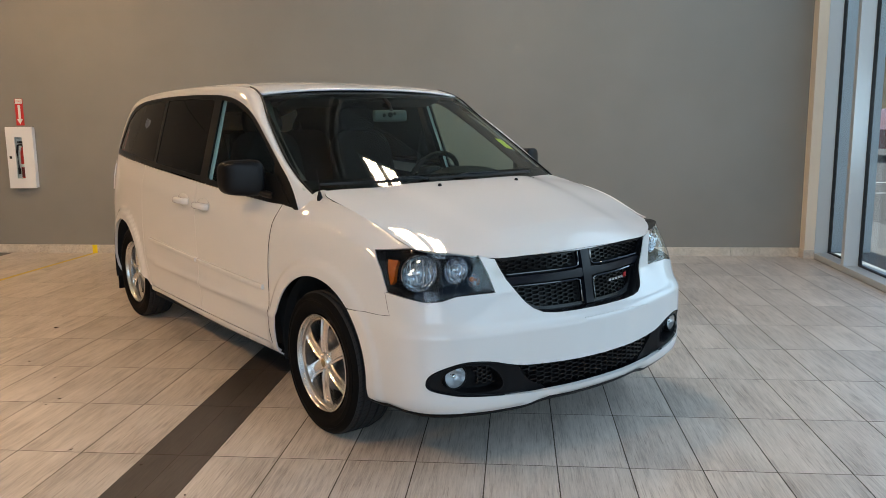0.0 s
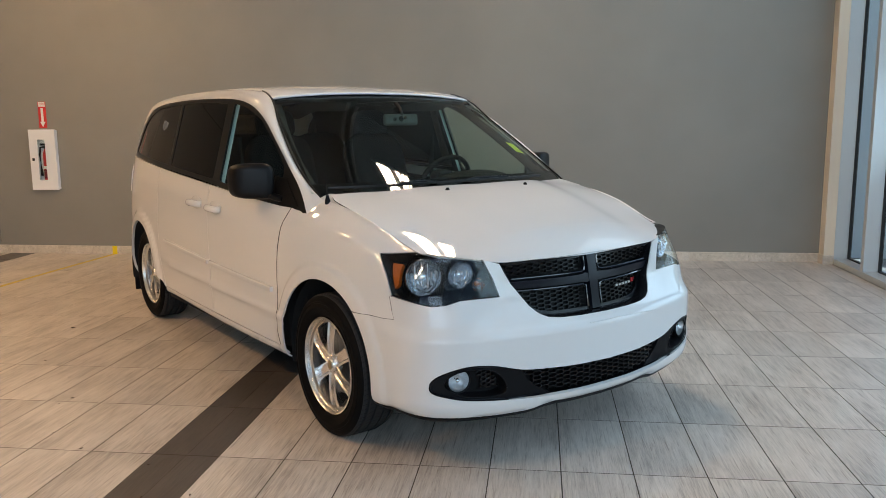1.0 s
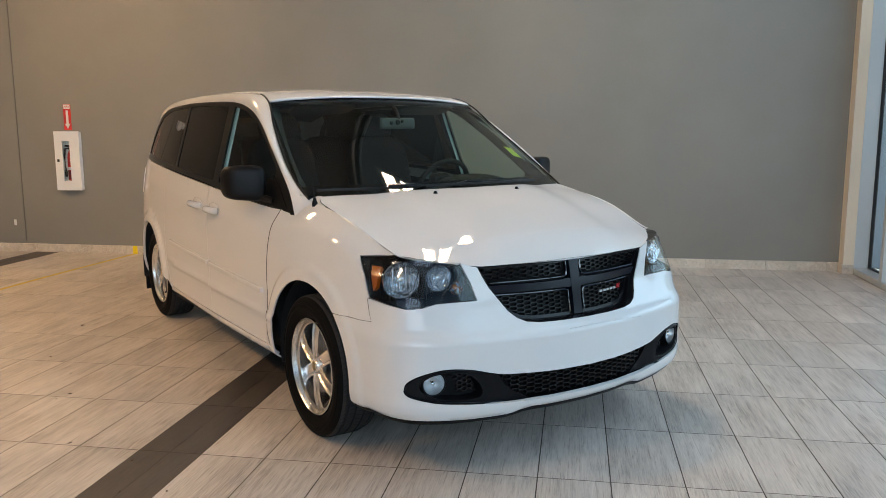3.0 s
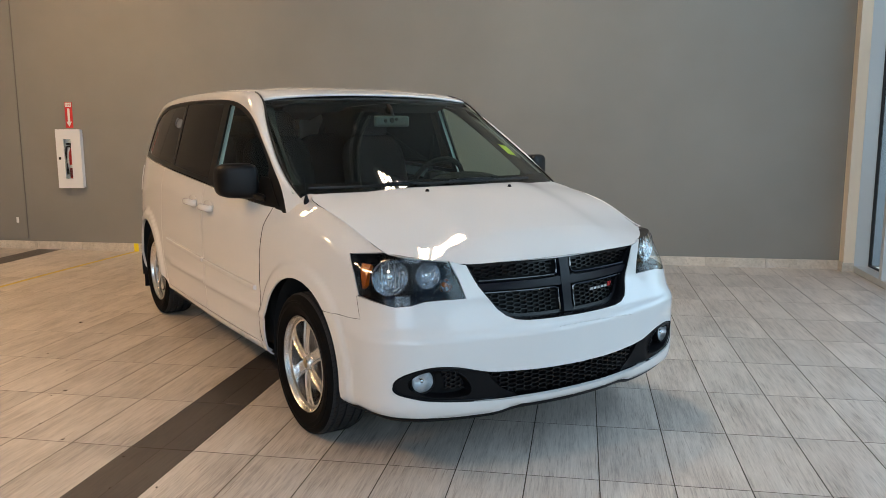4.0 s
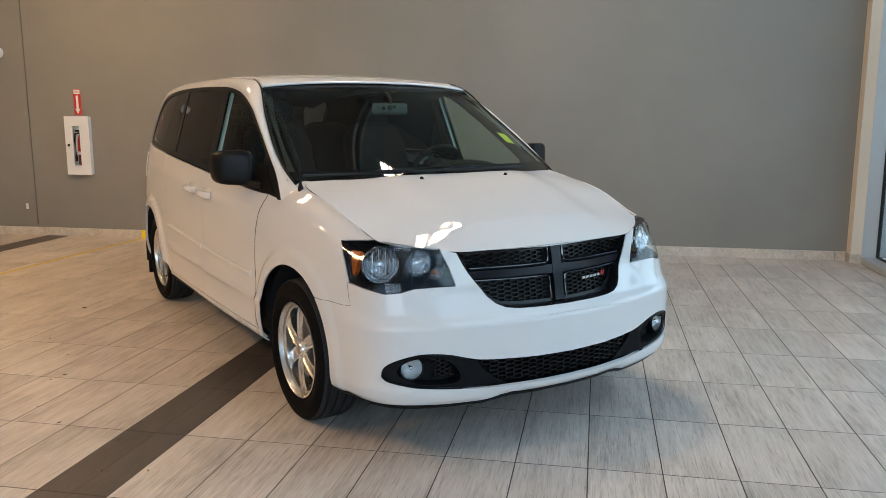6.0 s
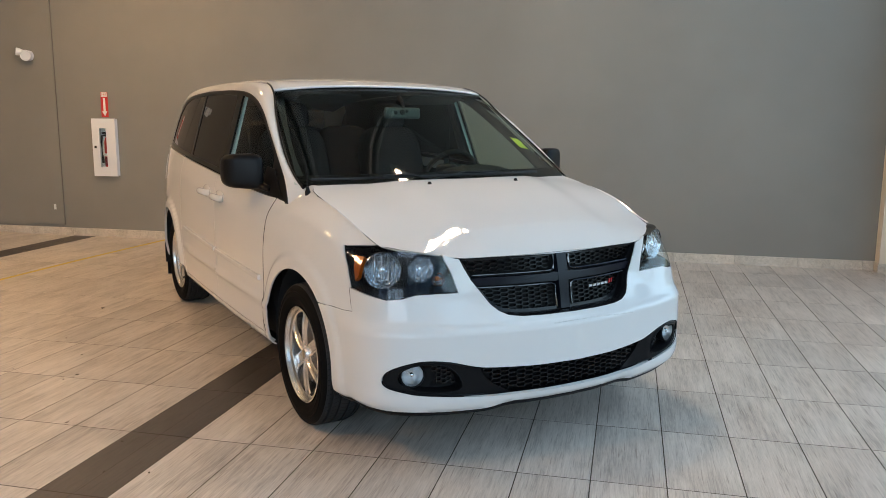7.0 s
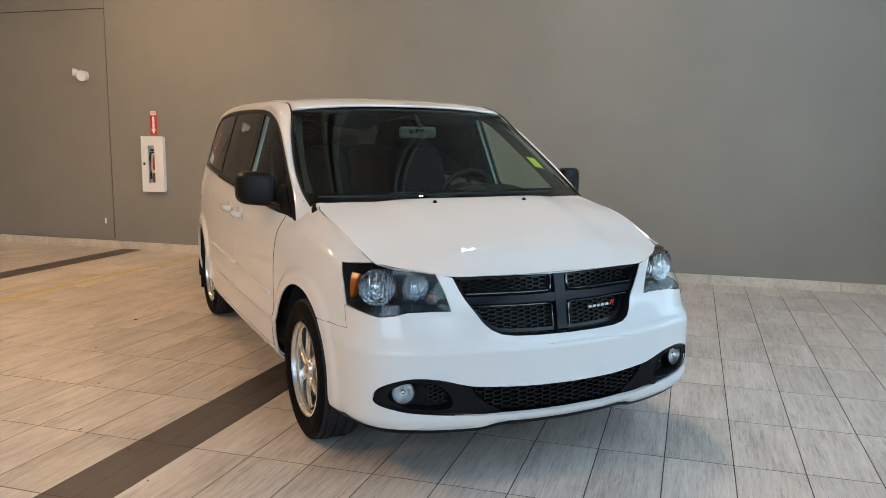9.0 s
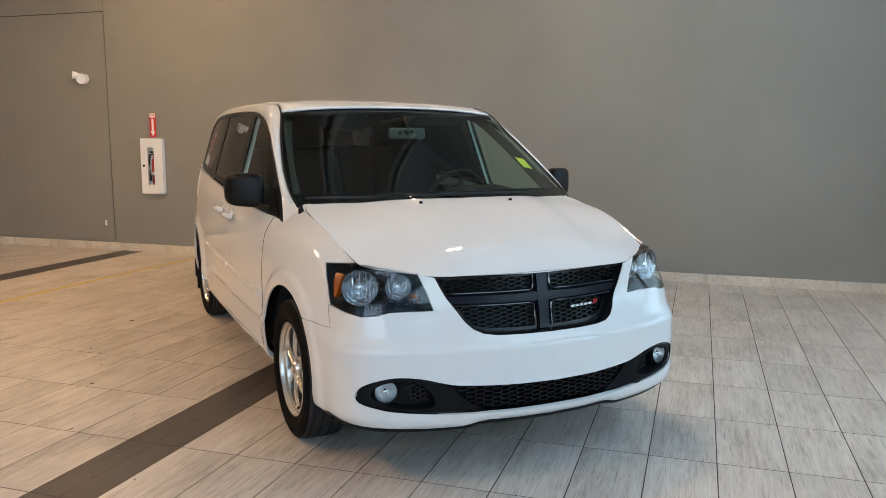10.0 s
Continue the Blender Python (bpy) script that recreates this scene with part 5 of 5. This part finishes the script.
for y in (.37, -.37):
    seat = soft_block("front_seat", -1.36, y, .80, .27, .25, .10, M_CLOTH, -6, .45, "front seat in shade-darkened grey cloth")
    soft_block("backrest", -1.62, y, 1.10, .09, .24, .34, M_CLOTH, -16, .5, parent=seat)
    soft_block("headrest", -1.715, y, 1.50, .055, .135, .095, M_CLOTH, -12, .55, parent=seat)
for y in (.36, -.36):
    soft_block("middle_seat", -2.45, y, 1.08, .09, .24, .36, M_CLOTH, -14, .5, "seat in shade-darkened grey cloth")
soft_block("rear_bench", -3.25, 0, 1.10, .09, .62, .34, M_CLOTH, -14, .5, "bench in shade-darkened grey cloth")
part("cabin_floor", box(-3.6, -.3, -.78, .78, .42, .46), M_SHADED, van)
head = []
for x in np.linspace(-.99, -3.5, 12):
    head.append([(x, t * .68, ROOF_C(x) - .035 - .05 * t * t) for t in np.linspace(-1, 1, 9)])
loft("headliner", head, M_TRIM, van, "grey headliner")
mir = smooth_by_angle(part("rear_view_mirror", box(-.755, -.725, -.115, .125, 1.480, 1.548, .02, 3), M_VISORGREY, van, "rear-view mirror behind the glass"), 40)
part("mirror_face", box(-.760, -.7565, -.085, .11, 1.492, 1.538, .006), M_CHROME, mir)
for dy, dz, q in ((-.045, .003, .012), (.0, .006, .017), (.03, .012, .010)):
    turned("sensor_cap", [(.0, .006), (q * .8, .005), (q, .0), (q, -.004)], M_DASH, mir, Matrix.Translation((-.724, dy, 1.514 + dz)), 12, "x", label="small black sensor cap")
tube("mirror_stalk", [(-.735, .012, 1.54), (-.76, .012, 1.585), (-.80, .012, 1.612)], .012, M_DASH, mir, 8)
for s in (1, -1):
    soft_block("sun_visor", -1.02, s * .36, 1.605, .10, .20, .012, M_TRIM, -14, .4, "grey sun visor")
    tube("seat_belt", [(-1.43, s * .74, 1.42), (-1.44, s * .72, 1.2), (-1.42, s * .74, .7)], .022, M_SHADED, van, 6, flat=.15)
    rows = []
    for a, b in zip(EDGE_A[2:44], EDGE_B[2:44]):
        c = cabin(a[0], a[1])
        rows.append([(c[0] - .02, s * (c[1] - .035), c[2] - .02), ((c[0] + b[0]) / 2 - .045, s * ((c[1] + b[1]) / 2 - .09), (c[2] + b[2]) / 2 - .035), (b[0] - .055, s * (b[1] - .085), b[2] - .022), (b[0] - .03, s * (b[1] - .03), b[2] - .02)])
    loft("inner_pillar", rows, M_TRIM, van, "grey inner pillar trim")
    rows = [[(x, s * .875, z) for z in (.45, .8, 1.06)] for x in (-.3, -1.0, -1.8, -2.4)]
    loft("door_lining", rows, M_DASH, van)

# ---- things on wall and floor ----
cab = tagged(new("extinguisher_cabinet"), "white metal extinguisher cabinet with narrow glass on the taupe wall", "cabinet")
CX0, CX1, CZ0, CZ1, CYF = -5.762, -5.452, .763, 1.446, 8.590
b = bmesh.new()
for q in ((CX0, CX0 + .014, CZ0, CZ1), (CX1 - .014, CX1, CZ0, CZ1), (CX0 + .014, CX1 - .014, CZ0, CZ0 + .014), (CX0 + .014, CX1 - .014, CZ1 - .014, CZ1)):
    box(q[0], q[1], CYF + .006, NORTH - .001, q[2], q[3], bm=b)
box(CX0 + .014, CX1 - .014, NORTH - .012, NORTH - .002, CZ0 + .014, CZ1 - .014, bm=b)
part("body", b, M_ENAMEL, cab)
SX0, SX1, SZ0, SZ1 = -5.669, -5.572, .868, 1.337
d = bmesh.new()
for q in ((CX0 - .006, SX0, CZ0 - .006, CZ1 + .006), (SX1, CX1 + .006, CZ0 - .006, CZ1 + .006), (SX0, SX1, CZ0 - .006, SZ0), (SX0, SX1, SZ1, CZ1 + .006)):
    box(q[0], q[1], CYF - .012, CYF + .005, q[2], q[3], bm=d)
cdoor = part("cabinet_door", d, M_ENAMEL, cab, "white enamelled door")
pn = part("glass_slot", box(SX0, SX1, CYF - .006, CYF - .002, SZ0, SZ1), M_PANE, cdoor)
pn.visible_shadow = False
part("latch", box(-5.736, -5.711, CYF - .024, CYF - .0125, 1.094, 1.124, .003), M_BLACK, cdoor, "small black latch")
EXZ = -.054
ext = tagged(new("fire_extinguisher"), "red fire extinguisher with white label inside the cabinet", "extinguisher")
EXC = Matrix.Translation((-5.602, 8.632, EXZ))
M_DARKRED = shader("dark_red_print", (0.16, 0.008, 0.012), 0.4)
turned("cylinder", [(.0, .923), (.031, .925), (.036, .935), (.036, 1.20), (.032, 1.235), (.022, 1.265), (.014, 1.285), (.0, 1.286)], M_RED, ext, EXC, 24, "z", label="red cylinder")
turned("valve", [(.0, 1.278), (.016, 1.279), (.018, 1.30), (.012, 1.325), (.0, 1.326)], M_BLACK, ext, EXC, 14, "z")
turned("print_band", [(.0362, .94), (.0366, .941), (.0366, 1.045), (.0362, 1.046)], M_DARKRED, ext, EXC, 24, "z", label="dark red printed band")
turned("paper_label", [(.0362, 1.05), (.0366, 1.051), (.0366, 1.085), (.0362, 1.086)], M_WHITE, ext, EXC, 24, "z", label="white label")
tube("hose", [(-5.609, 8.622, 1.251), (-5.654, 8.612, 1.246), (-5.666, 8.609, 1.166), (-5.658, 8.612, 0.976)], .011, M_BLACK, ext, 8, "black hose")
tube("nozzle", [(-5.658, 8.612, 0.986), (-5.656, 8.612, 0.916)], .014, M_BLACK, ext, 8)
part("lever", box(-5.654, -5.589, 8.606, 8.620, 1.268, 1.291, .003), M_BLACK, ext)

SGX = -5.611
sign = tagged(new("arrow_sign"), "red wall sign with a white arrow pointing down to the cabinet", "sign")
part("plate", box(SGX - .048, SGX + .048, NORTH - .004, NORTH - .0005, 1.468, 1.768, .001), M_REDSIGN, sign, "red plate")


def flat_to(y):
    return lambda p, q, dd: (p, y - dd, q)


part("arrow", prism([(SGX, 1.480), (SGX + .035, 1.540), (SGX + .015, 1.540), (SGX + .015, 1.695), (SGX - .015, 1.695), (SGX - .015, 1.540), (SGX - .035, 1.540)], .0012, flat_to(NORTH - .0042)), M_WHITE, sign, "white arrow")
word = bpy.data.curves.new("word", "FONT")
word.body, word.size, word.align_x = "FIRE", .036, "CENTER"
wo = new("word", word)
wo.matrix_world = pose(SGX, NORTH - .0054, 1.727, 90, 0, 0)
part("word_field", box(SGX - .040, SGX + .040, NORTH - .0052, NORTH - .0042, 1.712, 1.763), M_WHITE, sign)
dg = bpy.context.evaluated_depsgraph_get()
wm = bpy.data.meshes.new_from_object(wo.evaluated_get(dg))
wm.transform(wo.matrix_world)
bpy.data.objects.remove(wo)
wm.materials.clear()
wm.materials.append(M_REDSIGN)
wob = new("letters", wm)
wob.parent = sign
tagged(wob, "small red letters")

out = tagged(new("wall_outlet"), "white wall outlet in a brushed metal plate low on the wall", "outlet")
smooth_by_angle(part("plate", box(-6.438, -6.366, NORTH - .008, NORTH - .0005, .298, .408, .002), M_ALU, out))
smooth_by_angle(part("socket", box(-6.420, -6.386, NORTH - .014, NORTH - .0085, .318, .388, .002), M_WHITE, out))

spot = tagged(new("wall_spotlight"), "small white twin-head emergency spotlight on the wall", "lamp")
turned("base", [(.0, .0), (.062, .0), (.062, -.012), (.050, -.028), (.0, -.03)], M_ENAMEL, spot, Matrix.Translation((-6.608, NORTH - .0005, 2.207)), 24, "y")
for cx, cz, ax, r in ((-6.583, 2.204, (.25, -1, -.12), .066), (-6.698, 2.250, (-.9, -.8, .12), .046)):
    c = Vector((cx, NORTH - .10, cz))
    a = Vector(ax).normalized()
    m = look(c, c - a)
    turned("spot_head", [(.0, -.075), (r * .45, -.07), (r * .8, -.04), (r, .0), (r, .02), (r * .92, .022), (r * .88, .012), (.0, .010)], M_ENAMEL, spot, m, 24, "z", label="round white lamp head")
    tube("neck", [(-6.608, NORTH - .025, 2.207), tuple(c - a * .06)], .014, M_ENAMEL, spot, 8)

# yellow tape on the floor, and the tab that turns up the wall
TAPE = pchip([(1.7, -4.96), (5.5, -4.955), (6.9, -4.935), (8.615, -4.842)])
tape_rows = [(TAPE(y), y) for y in np.linspace(8.615, 1.8, 28)]
tape = tagged(from_data("floor_tape", [(x + d, y, .0016) for x, y in tape_rows for d in (-.028, .028)], [(2 * k, 2 * k + 1, 2 * k + 3, 2 * k + 2) for k in range(27)], M_YELLOW), "worn yellow marking tape stuck on the tiled floor", "floor tape")
tab = tagged(part("tape_tab", box(-4.862, -4.804, NORTH - .024, NORTH - .0205, .002, .098, .001), M_YELLOWPLASTIC), "bright yellow tape end on the skirting", "tape")

# crumbs on the tiles
for x, y, sz in ((-2.024, 3.255, .016), (-2.464, 3.90, .018), (-2.267, 3.426, .013), (-2.486, 3.811, .010), (-2.70, 4.25, .010), (-3.05, 4.55, .012), (-1.50, 2.82, .014), (-1.31, 2.86, .013), (-1.62, 3.12, .010), (-2.28, 3.80, .008), (-3.35, 5.35, .022), (-2.9, 3.9, .009), (-1.95, 3.6, .007)):
    rnd = random.Random(int(x * 1000))
    bm = bmesh.new()
    bmesh.ops.create_icosphere(bm, subdivisions=1, radius=sz * .6)
    for v in bm.verts:
        v.co = Vector((v.co.x * 1.3, v.co.y * .6, v.co.z * .28)) + Vector([rnd.uniform(-.18, .18) * sz for _ in range(3)]) * .6
    ob = part("floor_crumb", bm, M_CRUMB)
    ob.matrix_world = pose(x, y, sz * .17, 0, 0, rnd.uniform(0, 180))
    tagged(ob, "dry brown leaf crumb on the tiles", "debris", "crumbs on the floor")

# ---- outside the east window ----
M_ASPHALT = shader("asphalt", (.055, .055, .056), .85)
_at = coords(M_ASPHALT)
wire(M_ASPHALT, ramp(M_ASPHALT, noisy(M_ASPHALT, _at, 40.0, 6.0), [(.3, (.04, .04, .042)), (.7, (.085, .085, .085))]), bsdf(M_ASPHALT).inputs["Base Color"])
M_CONC = shader("concrete", (.15, .15, .15), .85)
ground = tagged(part("ground", box(EAST + .42, 400, -300, 300, -.30, -.12), M_ASPHALT), "grey asphalt parking lot outside the window", "ground", kind="structure")
tagged(part("pavement", box(EAST + .42, EAST + 2.0, -20, 40, -.119, -.02, .01), M_CONC), "pale concrete walk along the building", "pavement", kind="structure")
for k in range(5):
    ob = part("parking_line", box(7.0, 12.0, 9.0 + 2.7 * k, 9.12 + 2.7 * k, -.1195, -.1165), M_WHITE)
    tagged(ob, "white painted parking line on asphalt", "road marking", "parking lines")
far_b = tagged(new("far_building"), "low ochre commercial building across the lot", "building")
part("wall", box(24, 36, 52, 120, -.12, 5.2), shader("ochre_render", (.52, .33, .14), .8), far_b)
part("roof", box(23.8, 36.2, 51.8, 120.2, 5.201, 5.5), M_CONC, far_b)
for k in range(5):
    part("window", box(23.95, 23.999, 56 + 12 * k, 59 + 12 * k, .8, 2.6), M_BLACK, far_b)
# block added outside so that the narrow first pane reads blue-grey
pane_backing = tagged(part("pane_backing", box(3.42, 3.93, 9.02, 9.55, -.02, 5.0, .01), shader("blue_grey_backing", (.62, .70, .76), .45)), "blue-grey block added outside, behind the narrow window pane", "pillar", kind="structure")


def parked_car(x, y, turn, paint):
    top = tagged(new("parked_car"), "red car parked in the lot outside", "car")
    prof = [(-2.2, .35), (-2.15, .85), (-1.6, .98), (-.9, 1.42), (.5, 1.44), (1.15, 1.0), (2.1, .82), (2.2, .40)]
    bm = bmesh.new()
    a = [bm.verts.new((px, -.85 + (.14 if pz > 1.1 else 0), pz)) for px, pz in prof]
    c = [bm.verts.new((px, .85 - (.14 if pz > 1.1 else 0), pz)) for px, pz in prof]
    bm.faces.new(a), bm.faces.new(c[::-1])
    for i in range(len(a)):
        j = (i + 1) % len(a)
        bm.faces.new((a[i], c[i], c[j], a[j]))
    bmesh.ops.bevel(bm, geom=list(bm.edges), offset=.06, segments=2, affect="EDGES")
    smooth_by_angle(part("body", bm, paint, top))
    for s in (1, -1):
        part("side_window", prism([(-1.3, 1.02), (-.85, 1.34), (.45, 1.36), (.95, 1.02)], .01, lambda p, q, dd, s=s: (p, s * (.862 - .135 * max(0, (q - .95) / .42) + dd), q)), M_GLOSSBLACK, top)
        for wx in (-1.35, 1.35):
            turned("wheel", [(.0, .0), (.2, .0), (.21, -.01), (.31, -.01), (.32, -.2), (.0, -.2)], M_RUBBER, top, pose(wx, s * .87, .32, 0, 0, 0 if s > 0 else 180), 24, "y")
    top.matrix_world = pose(x, y, -.12, 0, 0, turn) @ Matrix.Scale(1.28, 4)


parked_car(13.6, 31.5, 62, shader("dark_red_car_paint", (.22, .022, .035), .25, Coat_Weight=1.0))

# ---- lamps: placed over the van and the left of the hall ----
for k, (x, y, r, z) in enumerate(LAMPS):
    troffer(x, y, r, z, M_TUBE if k else M_TUBE_DIM)

# ---- pieces of floor and skirting ----
def tile_mesh(name, w, l, mat):
    bm = box(-w / 2, w / 2, -l / 2, l / 2, -.006, 0)
    bmesh.ops.bevel(bm, geom=[e for e in bm.edges if all(abs(v.co.z) < 1e-6 for v in e.verts)], offset=.0006, segments=1, affect="EDGES")
    me = bpy.data.meshes.new(name)
    bm.to_mesh(me)
    bm.free()
    me.materials.append(mat)
    return me


FULL = tile_mesh("tile", TW - JOINT, TL - .0058, M_TILE)
HALF = tile_mesh("dark_tile", TW / 2 - .0016, TL - .0058, M_TILE_DARK)
rows_y = range(int((SOUTH - TY) / TL) - 1, int((NORTH - TY) / TL) + 1)
rest, rest_dark = ([], []), ([], [])


def add_rest(store, x0, x1, y0, y1):
    v, f = store
    s = len(v)
    v.extend([(x0, y0, 0), (x1, y0, 0), (x1, y1, 0), (x0, y1, 0), (x0, y0, -.006), (x1, y0, -.006), (x1, y1, -.006), (x0, y1, -.006)])
    f.extend([(s, s + 1, s + 2, s + 3), (s, s + 4, s + 5, s + 1), (s + 1, s + 5, s + 6, s + 2), (s + 2, s + 6, s + 7, s + 3), (s + 3, s + 7, s + 4, s)])


STRIP = -6.1455
columns = [(TX + i * TW, TX + (i + 1) * TW, i == -1) for i in range(-14, 15)]
columns += [(STRIP + TW, TX - 14 * TW, False), (STRIP, STRIP + TW, True)]
columns += [(STRIP - (k + 1) * TW, STRIP - k * TW, False) for k in range(20)]
for x0, x1, dark in columns:
    for j in rows_y:
        y0 = TY + j * TL
        xa, xb, ya, yb = max(x0, WEST), min(x1, EAST), max(y0, SOUTH), min(y0 + TL, NORTH)
        if xb - xa < .02 or yb - ya < .02:
            continue
        whole = xb - xa > TW - .001 and yb - ya > TL - .001
        near = -3.3 < x0 < 3.0 and 1.9 < y0 < 7.9
        if near and whole and not dark:
            t = new("tile", FULL)
            t.parent = slab
            t.location = (x0 + TW / 2, y0 + TL / 2, random.uniform(-.0002, .0002))
        elif near and whole and dark:
            for h in (.25, .75):
                t = new("dark_tile", HALF)
                t.parent = slab
                t.location = (x0 + TW * h, y0 + TL / 2, random.uniform(-.0002, .0002))
        elif dark:
            for h in (0, .5):
                add_rest(rest_dark, xa + TW * h + .001, xa + TW * (h + .5) - .001, ya + .0024, yb - .0024)
        else:
            add_rest(rest, xa + .0014, xb - .0014, ya + .0024, yb - .0024)
tagged(from_data("tile_field", rest[0], rest[1], M_TILE_FAR, slab), kind="stuff")
tagged(from_data("dark_tile_field", rest_dark[0], rest_dark[1], M_TILE_DARK_FAR, slab), kind="stuff")

# skirting cut from the same tile, laid end to end along the back wall
skirting = tagged(new("baseboard"), "skirting of wood-look tile along the taupe wall", "baseboard", kind="structure")
for k in range(-22, 4):
    x0 = 1.107 + .605 * k
    x1 = min(x0 + .6025, 3.022)
    if x1 - x0 > .02 and x0 > WEST:
        part("skirting_tile", box(x0, x1, NORTH - .020, NORTH - .0125 + .012, .0, .096, .0015, 1), M_SKIRT, skirting)
